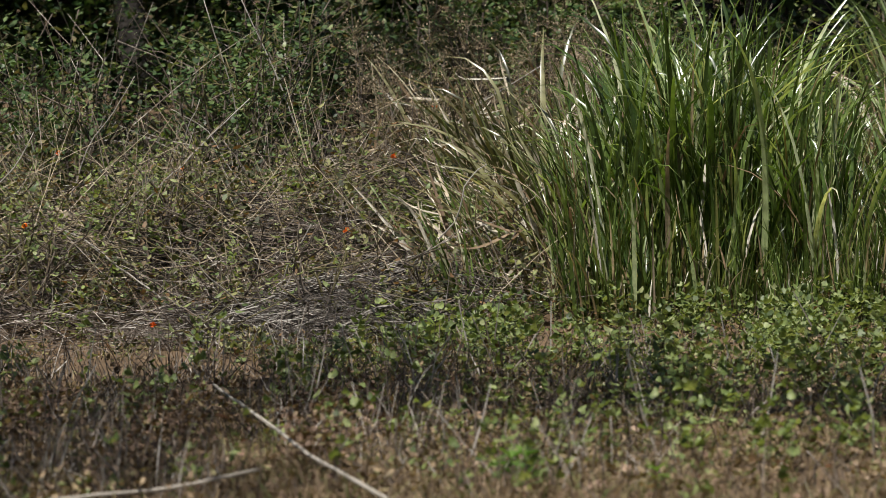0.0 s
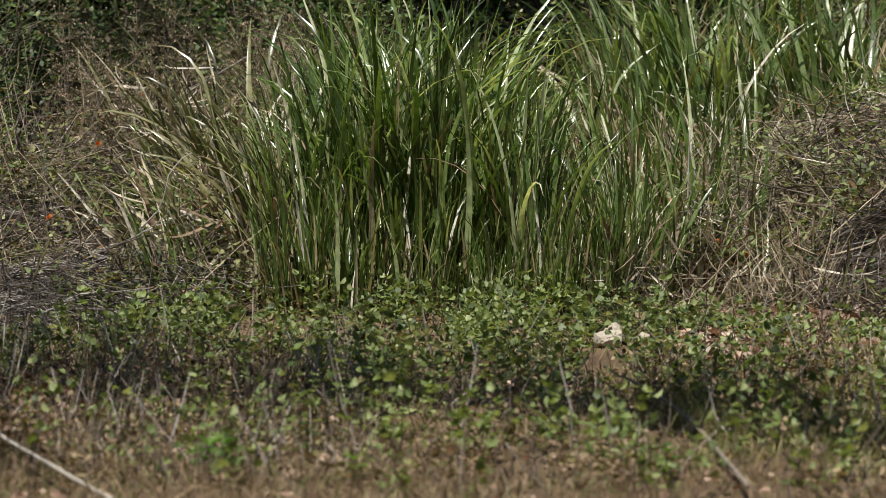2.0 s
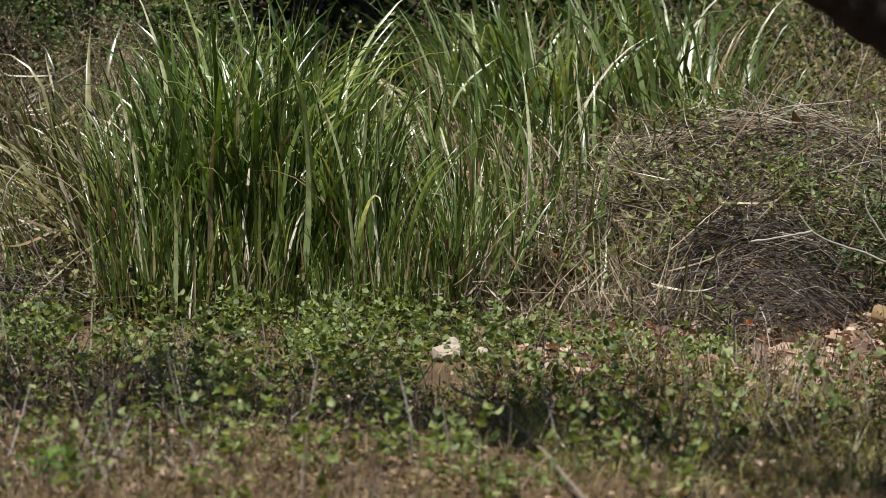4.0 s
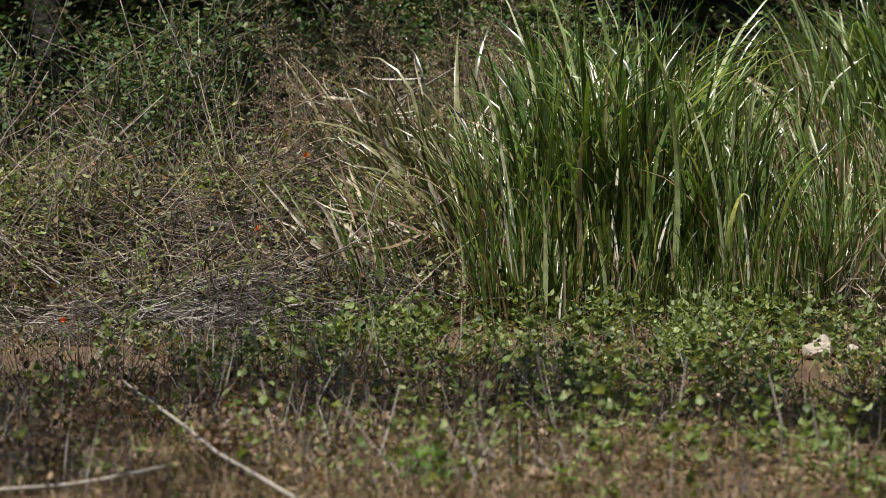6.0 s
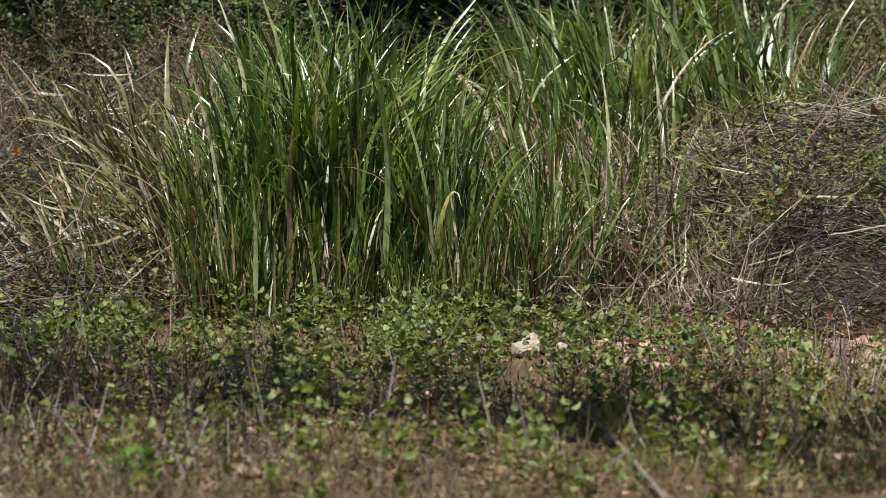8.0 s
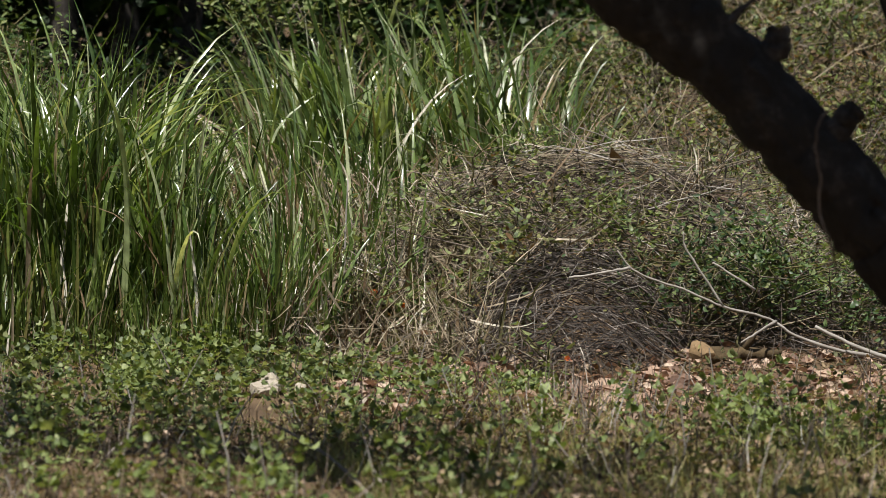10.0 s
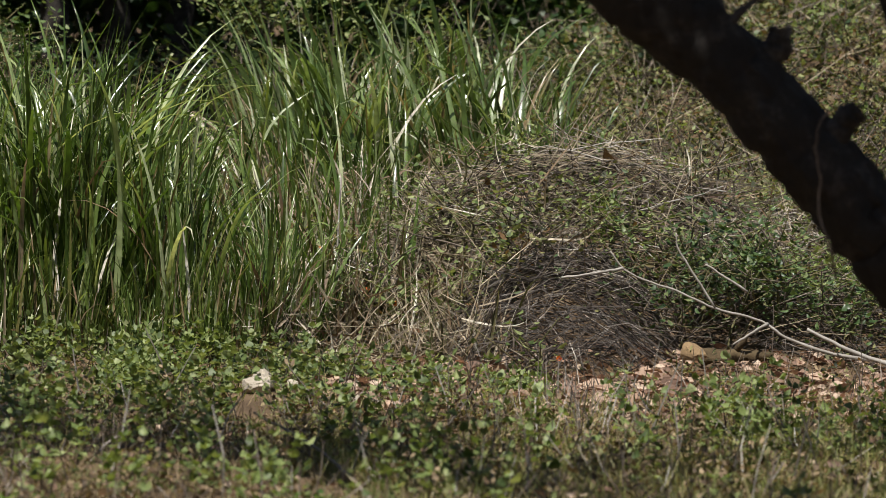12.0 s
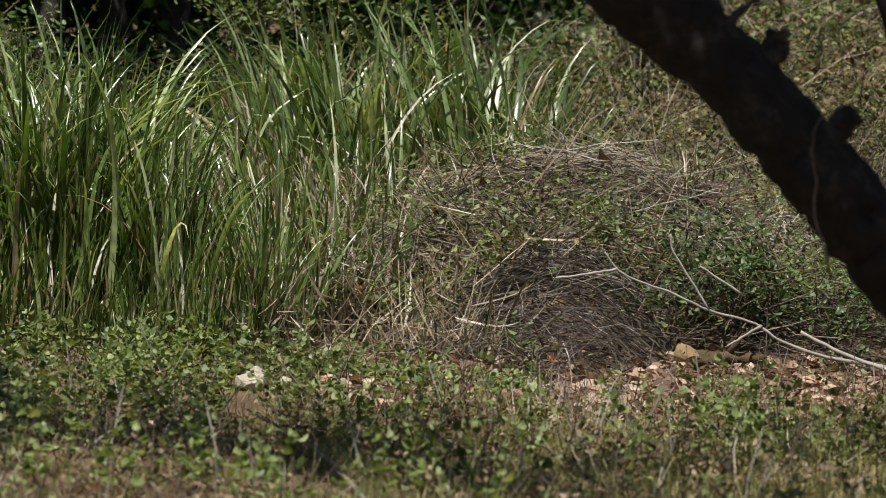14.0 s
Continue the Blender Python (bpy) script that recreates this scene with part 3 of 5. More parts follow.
# flowering bushes on the face of the bank
for x, y, z in [(-1.38, 29.6, 0.62), (-2.76, 29.8, 0.62), (-2.78, 32.0, 1.09), (-2.02, 29.2, 0.2), (-2.16, 32.0, 1.08), (-0.98, 34.0, 1.18),
                (1.85, 30.3, 0.40), (1.97, 30.3, 0.33), (2.24, 31.2, 0.82), (1.82, 30.9, 0.70), (-1.1, 31.5, 0.9), (2.6, 29.3, 0.14)]:
    g = float(height(x, y))
    leafy_shrub(x, y, max(0.15, z - g), 0.16, 70, 0.045, M_HERB, "small bush with orange flower heads", 1, "flowering_bush", 4, "flowering bushes", 0.35)
for k in range(46):
    side = k % 2
    x = rng.uniform(-3.6, -0.5) if side else rng.uniform(2.1, 4.8)
    y = rng.uniform(29.4, 33.0) if side else rng.uniform(30.5, 33.2)
    leafy_shrub(x, y, rng.uniform(0.3, 0.65), 0.28, 170, 0.036, M_HERB if k % 3 else M_CREEPER, "straggling green bush among dry twigs", 0, stems=4, group="bushes on the bank")


# sunlit shrubs at the wood's edge
for x, y, h in [(-0.75, 35.0, 1.2), (-0.45, 35.4, 1.3), (-0.15, 35.2, 1.25), (0.15, 35.6, 1.2), (0.35, 35.0, 1.05), (1.5, 36.3, 1.35), (1.75, 36.2, 1.4), (2.05, 36.4, 1.25), (2.5, 36.9, 1.1), (-0.9, 36.6, 0.9), (-0.4, 36.8, 0.95)]:
    leafy_shrub(x, y, h, 0.35, 560, 0.044, M_HERB if x > 1 else M_CLIMBER, "sunlit yellow-green shrub at the edge of the wood", 0, stems=5, group="shrubs at the wood's edge", low=0.6)
# green growth between the tall grass and the mound
for k in range(4):
    leafy_shrub(rng.uniform(1.8, 2.5), rng.uniform(29.8, 31.0), rng.uniform(0.3, 0.6), 0.2, 90, 0.045, M_HERB, "leafy green weed between grass and dead brush", 0, stems=5, group="bushes on the bank")
# overhanging bushes above the hollow of the mound
for x, y, h in [(3.25, 30.5, 0.4), (3.55, 30.4, 0.35), (3.85, 30.4, 0.35), (4.2, 30.3, 0.3), (2.75, 30.6, 0.45), (4.5, 30.4, 0.3)]:
    leafy_shrub(x, y, h, 0.35, 330, 0.037, M_HERB, "straggling green bush over the dead brush", 0, stems=4, group="bushes on the bank", low=0.55)

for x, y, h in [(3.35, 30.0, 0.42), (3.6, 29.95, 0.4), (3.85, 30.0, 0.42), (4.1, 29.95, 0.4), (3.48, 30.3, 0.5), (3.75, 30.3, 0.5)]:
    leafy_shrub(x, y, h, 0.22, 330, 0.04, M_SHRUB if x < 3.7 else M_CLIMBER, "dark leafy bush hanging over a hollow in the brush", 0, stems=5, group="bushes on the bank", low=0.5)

# ---- dead brush ----
def open_turf(x, y):
    """False along the two long sticks and in front of the pale stone, where the turf lies low."""
    ok = (abs(x - 0.0443 * y) > 0.1) | (y < 26.1) | (y > 27.85)
    for ys, xs in (((20.6, 21.4, 22.3, 23.4, 24.7), (-0.69, -0.90, -1.12, -1.34, -1.61)), ((21.0, 22.1, 23.25, 24.0, 25.2), (1.41, 1.385, 1.355, 1.25, 1.11))):
        for step in (0, 0.3, 0.6, 0.9, 1.2):
            ok &= (abs(x - np.interp(y + step, ys, xs)) > 0.05) | (y + step < 20.6) | (y + step > 25.2)
    return ok


DOMES = [(-2.9, 30.5, 0.8, 0.8, 0.38), (-1.75, 30.9, 0.75, 0.75, 0.36), (-3.6, 31.7, 0.9, 0.9, 0.42), (-2.45, 31.9, 0.85, 0.8, 0.4), (-1.25, 32.0, 0.75, 0.8, 0.42),
         (2.78, 30.0, 0.55, 0.7, 0.36), (3.1, 31.7, 1.3, 1.3, 0.4), (1.95, 31.1, 0.7, 0.8, 0.25), (4.3, 31.6, 1.0, 1.1, 0.34), (4.05, 30.4, 0.8, 0.7, 0.26)]


def swell(x, y):
    """How high the heaped brush stands over the ground."""
    h = np.zeros_like(np.asarray(x, float))
    for cx, cy, rx, ry, top in DOMES:
        h = np.maximum(h, top * np.clip(1 - ((x - cx) / rx) ** 2 - ((y - cy) / ry) ** 2, 0, 1) ** 0.7)
    return h


rng = np.random.default_rng(105)
def mounds(x, y):
    """How high the brush stands, as a factor: humps and hollows."""
    return np.clip(0.15 + 1.3 * patchy(x, y, 1.25, 77), 0.12, 1.3)


def brush(name, label, zone, n, lift, length, rad, el, seed, shapes=TWIGS, mat=M_TWIG):
    x0, x1, y0, y1 = zone
    m = n * 3
    x, y = rng.uniform(x0, x1, m), rng.uniform(y0, y1, m)
    keep = rng.uniform(0, 1, m) < np.clip(patchy(x, y, 0.9, seed) * 1.5 - 0.25, 0.08, 1)
    keep &= (abs(x + 0.65) > 0.5) | (abs(y - 31.6) > 1.2) | (rng.uniform(0, 1, m) < 0.3)
    keep &= open_turf(x, y)
    x, y = x[keep][:n], y[keep][:n]
    n = len(x)
    d = directions(n, *el)
    L = length[0] + (length[1] - length[0]) * rng.uniform(0, 1, n) ** 1.8
    r = rng.uniform(*rad, n)
    z = height(x, y) + (swell(x, y) * rng.uniform(0.3, 1, n) if lift else 0) + lift * mounds(x, y) * rng.uniform(0, 1, n) ** 1.3 + np.maximum(0, -d[:, 2]) * L * 0.8
    v, f = bake(shapes, bases(d, rng.uniform(0, 6.3, n)), np.stack([r, r, L], 1), np.stack([x, y, z], 1))
    ob = new(name, link_mesh(name, v, f, mat, False))
    tagged(ob, label, "brush", kind="stuff")


def twig_heap(label, dome, n, length, rad, flow, share, mat, loose=0.3, depth=0.5, shapes=LONGTWIGS, name="dry_brush"):
    """Twigs that lie over a dome of brush, running out from its top and along the flow."""
    cx, cy, rx, ry, top = dome
    a, u = rng.uniform(0, 6.283, n), np.sqrt(rng.uniform(0, 1.05, n))
    x, y = cx + rx * u * np.cos(a), cy + ry * u * np.sin(a)
    out = np.stack([np.cos(a) * u, np.sin(a) * u], 1) * (1 - share) + np.array(flow)[None] * share * rng.choice([-1, 1], n)[:, None] + rng.normal(0, loose, (n, 2))
    out /= np.linalg.norm(out, axis=1, keepdims=True)
    rise = -1.3 * top * ((x - cx) / rx ** 2 * out[:, 0] + (y - cy) / ry ** 2 * out[:, 1]) + rng.normal(0, 0.16, n)
    d = np.stack([out[:, 0], out[:, 1], rise], 1)
    d /= np.linalg.norm(d, axis=1, keepdims=True)
    L = length[0] + (length[1] - length[0]) * rng.uniform(0, 1, n) ** 1.6
    r = rng.uniform(*rad, n)
    z = height(x, y) + top * np.clip(1 - u * u, 0, 1) ** 0.7 * (1 - depth * rng.uniform(0, 1, n) ** 1.5) + 0.012
    p = np.stack([x, y, z], 1) - d * L[:, None] * 0.45
    p[:, 2] = np.maximum(p[:, 2], height(p[:, 0], p[:, 1]))
    v, f = bake(shapes, bases(d, rng.uniform(0, 6.3, n)), np.stack([r, r, L], 1), p)
    tagged(new(name, link_mesh(name, v, f, mat, False)), label, "brush", kind="stuff")


for k in range(5):
    twig_heap("dry grey and brown stems heaped over the bank", DOMES[k], 600, (0.12, 0.6), (0.0016, 0.0034), (0.8, -0.3), 0.35, M_TWIG, 0.8, 0.6)
    twig_heap("tan dead stalks lying over the bank", DOMES[k], 220, (0.2, 0.7), (0.0018, 0.0036), (0.8, -0.3), 0.3, M_STALK, 0.9, 0.35)
    twig_heap("dead stems darkened as the shade inside the brush of the bank", DOMES[k], 450, (0.15, 0.6), (0.002, 0.004), (0.8, -0.3), 0.4, M_DARKSHADETWIG, 0.6, 0.95)
twig_heap("heap of fine dead grey twigs at the foot of the mound", DOMES[5], 1000, (0.12, 0.55), (0.0016, 0.004), (0.9, -0.2), 0.25, M_DARKSHADETWIG, 0.55, 0.9)
twig_heap("bleached twigs on the heap at the foot of the mound", DOMES[5], 130, (0.15, 0.5), (0.0018, 0.0032), (0.9, -0.2), 0.3, M_TWIG, 0.5, 0.4)
twig_heap("mat of grey dead stalks over the mound", DOMES[6], 1900, (0.15, 0.7), (0.0016, 0.0034), (1.0, -0.35), 0.5, M_TWIG, 0.6, 0.5)
twig_heap("tan dead stalks over the mound", DOMES[6], 800, (0.2, 0.8), (0.002, 0.0038), (1.0, -0.35), 0.6, M_STALK, 0.5, 0.25)
twig_heap("bleached stalks over the mound", DOMES[6], 150, (0.25, 0.85), (0.0024, 0.0042), (1.0, -0.35), 0.7, M_BRANCH, 0.4, 0.12)
twig_heap("brown dead stems beside the tall grass", DOMES[7], 700, (0.12, 0.5), (0.0016, 0.0034), (0.9, -0.2), 0.3, M_STALK, 0.9, 0.7)
twig_heap("dead stems on the flank of the mound", DOMES[8], 1100, (0.12, 0.6), (0.0016, 0.0034), (1.0, -0.3), 0.4, M_TWIG, 0.7, 0.6)
# darker stems paint the shade of the hollow
twig_heap("dead stems darkened as the shade in the hollow of the mound", DOMES[9], 700, (0.12, 0.5), (0.0016, 0.003), (1.0, -0.3), 0.4, M_DARKSHADETWIG, 0.7, 0.9)
brush("dry_brush", "tangle of dry twigs standing in the bank's weeds", (-4.2, -0.1, 29.4, 34.0), 3000, 0.3, (0.1, 0.45), (0.0014, 0.003), (-10, 75), 1)
brush("dry_stalks", "tan dead weed stalks standing on the bank", (-4.2, -0.3, 29.6, 34.0), 1000, 0.25, (0.2, 0.8), (0.0022, 0.004), (-5, 75), 2, LONGTWIGS, M_STALK)
brush("dry_stalks", "crooked pale stems among the shrubs", (-4.3, -1.5, 32.0, 34.2), 380, 0.9, (0.25, 0.9), (0.002, 0.004), (5, 85), 7, LONGTWIGS, M_TWIG)
brush("dry_brush", "mound of dead brown twigs beside the grass", (1.4, 5.4, 29.5, 34.5), 3000, 0.22, (0.1, 0.4), (0.0014, 0.003), (-15, 65), 3)
brush("dry_stalks", "tan dead weed stalks standing on the mound", (1.4, 5.2, 29.8, 34.0), 600, 0.2, (0.2, 0.7), (0.002, 0.0036), (-5, 60), 4, LONGTWIGS, M_STALK)
brush("dry_brush", "dead stalks on the upper slope", (-1.6, 7.0, 33.0, 39.5), 5000, 0.3, (0.15, 0.6), (0.002, 0.005), (-20, 70), 5)
brush("dry_stalks", "tan dead stalks on the hill slope", (2.6, 7.6, 32.8, 40.0), 1700, 0.28, (0.2, 0.7), (0.0022, 0.004), (-10, 65), 6, LONGTWIGS, M_STALK)
brush("dry_stalks", "dry tan stalks beside the tall grass", (1.35, 2.5, 29.3, 30.9), 420, 0.2, (0.12, 0.45), (0.0016, 0.0034), (-10, 70), 19, LONGTWIGS, M_STALK)
for x, y, rx, ry, top, n in [(-1.3, 29.8, 0.62, 0.7, 0.2, 900), (-0.95, 30.1, 0.45, 0.5, 0.22, 400), (-1.75, 29.6, 0.6, 0.5, 0.14, 500)]:
    twig_heap("mat of bleached dead stalks at the foot of the bank", (x, y, rx, ry, top), n // 2, (0.1, 0.5), (0.0018, 0.0036), (1.0, -0.2), 0.45, M_BRANCH, 0.55, 0.8, name="pale_stalks")
    twig_heap("brown dead stalks in the bleached mat", (x, y, rx, ry, top), n, (0.1, 0.45), (0.0018, 0.0036), (1.0, -0.2), 0.4, M_DARKSHADETWIG, 0.6, 0.8, name="pale_stalks")
twig_heap("dry brown stalks along the foot of the bank", (-2.6, 29.5, 0.9, 0.5, 0.12), 700, (0.12, 0.45), (0.0016, 0.0034), (1.0, -0.2), 0.4, M_TWIG, 0.7, 0.6, name="pale_stalks")
brush("dry_stems", "short dead weed stems standing in dry turf", (-3.4, 5.2, 21.0, 29.0), 3800, 0.0, (0.06, 0.3), (0.0015, 0.004), (30, 88), 8)
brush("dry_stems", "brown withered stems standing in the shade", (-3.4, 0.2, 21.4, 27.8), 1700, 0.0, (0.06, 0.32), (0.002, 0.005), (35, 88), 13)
brush("pale_stalks", "pale dead stalks standing in dry turf", (-3.0, 5.0, 21.6, 27.5), 420, 0.0, (0.12, 0.4), (0.0025, 0.006), (40, 85), 14, TWIGS, M_BRANCH)


def dead_branch(x, y, length, rise, r, mat, label):
    """One long crooked dead stem leaning in the brush."""
    a = rng.uniform(0, 6.283)
    d = np.array((math.cos(a) * math.cos(rise), 0.5 * math.sin(a) * math.cos(rise), math.sin(rise)))
    pts = [d * length * t + rng.normal(0, 0.018, 3) * (t > 0) - np.array((0, 0, 0.12 * length * t * t)) for t in (0, 0.25, 0.5, 0.75, 1)]
    p = smooth_path(pts, 3, 0.003, int(abs(x) * 1000) % 991)
    v, f = tube(p, np.linspace(r, r * 0.45, len(p)), 5, 0.06)
    t = thing("dead_branch", label, "branch", "long dead branches in the brush", at=pose(x, y, float(height(x, y)) + rng.uniform(0.02, 0.2)))
    part("stem", link_mesh("stem", v, f, mat), t)
    if rng.uniform() < 0.6:
        q = p[len(p) // 2]
        e = q + np.array((rng.normal(0, 0.12), rng.normal(0, 0.06), rng.uniform(0.03, 0.2)))
        part("side_twig", link_mesh("side_twig", *tube([q, (q + e) / 2 + rng.normal(0, 0.01, 3), e], [r * 0.5, r * 0.4, r * 0.25], 4), mat), t)


for k in range(62):
    pale = k % 2
    dead_branch(rng.uniform(-4.0, -0.5), rng.uniform(29.4, 33.5), rng.uniform(0.5, 1.15), radians(rng.uniform(8, 65)), rng.uniform(0.0035, 0.0065),
              M_BRANCH if pale else M_TWIG, "long bleached dead branch leaning over the bank" if pale else "long brown dead branch leaning over the bank")
for k in range(44):
    pale = k % 3 > 0
    dead_branch(rng.uniform(1.6, 4.9), rng.uniform(30.2, 33.2), rng.uniform(0.4, 0.95), radians(rng.uniform(2, 40)), rng.uniform(0.003, 0.006),
              M_BRANCH if pale else M_TWIG, "long bleached dead branch across the brush mound" if pale else "long brown dead branch across the brush mound")


def creeper(label, zone, n, lift, size, mat, seed, cover=0.0, per=9):
    """Sprigs of leaves that top the brush."""
    x0, x1, y0, y1 = zone
    k = n // per
    x, y = rng.uniform(x0, x1, k * 4), rng.uniform(y0, y1, k * 4)
    keep = rng.uniform(0, 1, k * 4) < np.clip(patchy(x, y, 1.1, seed) * 2.2 - 0.7 + cover, 0.03, 1)
    keep &= (abs(x + 0.65) > 0.5) | (abs(y - 31.6) > 1.2) | (rng.uniform(0, 1, k * 4) < 0.15)
    x, y = x[keep][:k], y[keep][:k]
    z = height(x, y) + swell(x, y) * rng.uniform(0.5, 1.05, len(x)) + lift * mounds(x, y) * rng.uniform(0, 1, len(x)) ** 1.5
    c = np.repeat(np.stack([x, y, z], 1), per, 0)
    m = len(c)
    c += np.stack([rng.normal(0, 0.035, m), rng.normal(0, 0.035, m), rng.normal(0, 0.04, m)], 1)
    s = np.repeat(size * rng.uniform(0.6, 1.3, len(x)), per) * rng.uniform(0.6, 1.2, m)
    v, f = bake(LEAF4, bases(directions(m, -30, 45), rng.uniform(-0.7, 0.7, m) + np.pi), np.stack([s, s, s], 1), c)
    tagged(new("creeper_leaves", link_mesh("creeper_leaves", v, f, mat)), label, "undergrowth", kind="stuff")


rng = np.random.default_rng(123)
creeper("small green leaves growing through dry twigs", (-4.2, 0.2, 29.4, 34.0), 21000, 0.3, 0.038, M_CREEPER, 21, 0.1, 9)
creeper("small green leaves growing over the twig mound", (1.4, 5.6, 29.7, 34.0), 10000, 0.22, 0.035, M_CREEPER, 22, 0.0, 9)
creeper("green leaves creeping over the twig heap", (1.9, 2.6, 29.8, 31.2), 300, 0.3, 0.045, M_HERB, 26, 0.2, 11)
creeper("olive weeds on the upper slope", (-1.6, 7.5, 33.0, 40.0), 20000, 0.42, 0.045, M_CREEPER, 23, 0.35)
creeper("low weeds under the tall grass", (-0.6, 1.8, 29.5, 31.5), 2200, 0.25, 0.04, M_HERB, 24, 0.2)
creeper("olive weeds covering the hill slope", (3.0, 8.0, 33.0, 41.0), 13000, 0.3, 0.042, M_HERB, 25, 0.5)
creeper("brown and olive weeds covering the hill slope", (3.0, 8.0, 33.0, 41.0), 13000, 0.3, 0.042, M_CREEPER, 27, 0.5)

# ---- tall grass ----
rng = np.random.default_rng(106)
BLADES = [blade_shape(rad, bend, 10, 2.6, 0.3, tw, kink) for rad, bend, tw, kink in (
    (0.02, 0.12, 0.3, None), (0.03, 0.3, 0.9, None), (0.02, 0.55, -0.6, None), (0.03, 0.95, 0.5, None), (0.03, 1.5, -0.4, None),
    (0.02, 0.2, 1.3, (0.72, 0.7)), (0.02, 0.35, -1.0, (0.78, 1.1)), (0.05, 2.2, 0.3, None))]
SLIM = [blade_shape(rad, bend, 6, 2.6, 0.3, tw) for rad, bend, tw in ((0.02, 0.12, 0.3), (0.03, 0.3, 0.9), (0.02, 0.55, -0.6), (0.03, 0.95, 0.5), (0.03, 1.5, -0.4))]
STRANDS = [strand_shape(b, 2) for b in (0.1, 0.4, 0.8, 1.3)]


def blade_mesh(k, mat):
    v, f = BLADES[k]
    return link_mesh("blade", v * np.array([0.015, 1, 1]), f, mat)


GREEN_MESH = [blade_mesh(k, M_GRASS) for k in range(8)]
SUNLIT_MESH = [blade_mesh(k, M_SUNLITGRASS) for k in range(8)]
OLIVE_MESH = [blade_mesh(k, M_OLIVE) for k in range(8)]
STRAW_MESH = [blade_mesh(k, M_STRAW) for k in range(8)]


def grass_clump(label, big, fill, tall, dry, spread, lean=0.08, name="grass_clump", at=None, broad=1.0, weights=(4, 6, 5, 4, 2, 1, 1, 1), drift=(0.0, 0.0), low=0.5, open_out=0.16, meshes=GREEN_MESH, fine=M_GRASS_FINE):
    """Tall blades as parts, with a fill of slimmer and shorter ones; drift leans the whole clump."""
    t = thing(name, label, "grass", "clumps of tall grass", at=at)
    w = np.array(weights) / sum(weights)

    def stand(n, lo, hi):
        a, r = rng.uniform(0, 6.283, n), spread * np.sqrt(rng.uniform(0, 1, n))
        base = np.stack([r * np.cos(a), r * np.sin(a), np.full(n, -0.04)], 1)
        d = np.stack([open_out * base[:, 0] / spread + drift[0] + rng.normal(0, lean, n), open_out * base[:, 1] / spread + drift[1] + rng.normal(0, lean, n), np.ones(n)], 1)
        face = np.arctan2(d[:, 1], d[:, 0]) + rng.normal(0, 1.0, n)
        return base, np.arctan(np.hypot(d[:, 0], d[:, 1])), np.arctan2(d[:, 1], d[:, 0]), face, tall * rng.uniform(lo, hi, n)

    def turn(lean_by, to, face):
        """Face the blade's bend one way, then lean it."""
        q = pose(0, 0, 0, 0, 0, math.degrees(to) - 90) @ pose(0, 0, 0, -math.degrees(lean_by))
        return q @ pose(0, 0, 0, 0, 0, math.degrees(face - to))

    base, by, to, face, L = stand(big, low, 1.05)
    for k in range(big):
        straw = rng.uniform() < dry
        m = Matrix.Translation(base[k]) @ turn(by[k] + (0.15 * rng.uniform() if straw else 0), to[k], face[k])
        wd, l = rng.uniform(0.7, 1.2) * broad, L[k] * (0.85 if straw else 1)
        part("blade", (STRAW_MESH if straw else meshes)[rng.choice(8, p=w)], t, "pale dry grass blade" if straw else "", m @ Matrix.Diagonal((wd, l, l, 1)))
    for mat, n, nm, lo, hi in ((fine, int(fill * (1 - dry)), "fine_grass", 0.35, 0.9), (M_STRAW, int(fill * (dry * 0.8 + 0.1)), "dry_grass", 0.25, 0.75)):
        if not n:
            continue
        base, by, to, face, L = stand(n, lo, hi)
        rot = np.array([np.array(turn(by[k], to[k], face[k]).to_3x3()) for k in range(n)])
        wd = rng.uniform(0.006, 0.012, n) * broad
        v, f = bake(SLIM, rot, np.stack([wd, L, L], 1), base)
        tagged(part(nm, link_mesh(nm, v, f, mat), t), kind="stuff")
    return t


GREEN = "tall green grass clump with long arching blades"
MIXED = "tall grass clump of green and dead straw blades"
STRAW = "dry straw-coloured grass clump with bent blades"


def plant(protos, spots, lo=0.88, hi=1.12, grow=None, turn=180):
    """The first prototypes take the first spots, copies the rest."""
    for k, (x, y) in enumerate(spots):
        m = pose(x, y, float(height(x, y)), 0, 0, rng.uniform(-turn, turn)) @ Matrix.Scale(rng.uniform(lo, hi) * (grow(x, y) if grow else 1), 4)
        if k < len(protos):
            protos[k].matrix_basis = m
        else:
            copy_thing(protos[k % len(protos)], m)


# the main stand: green, upright, thickest in front
green = [grass_clump(GREEN, 34, 40, 1.5, 0.08, 0.19, 0.05, broad=1.04, weights=(3, 4, 5, 7, 6, 1, 3, 2), drift=(0.0, 0.03), low=0.66, open_out=0.06) for _ in range(5)]
spots = []
for k in range(36):
    y = 30.0 + 2.6 * (k / 36) ** 1.4
    spots.append((-0.2 + 1.28 * ((k * 0.618 + 0.3) % 1), y + rng.normal(0, 0.08)))
TOP = [-0.4, -0.1, 0.2, 0.45, 0.65, 0.85, 1.05, 1.3], [1.15, 1.46, 1.72, 1.7, 1.55, 1.34, 1.22, 1.2]
plant(green, spots, 0.92, 1.08, lambda x, y: (2 - (2 - float(np.interp(x, *TOP))) * y / 30.5 - float(height(x, y))) / 1.5)
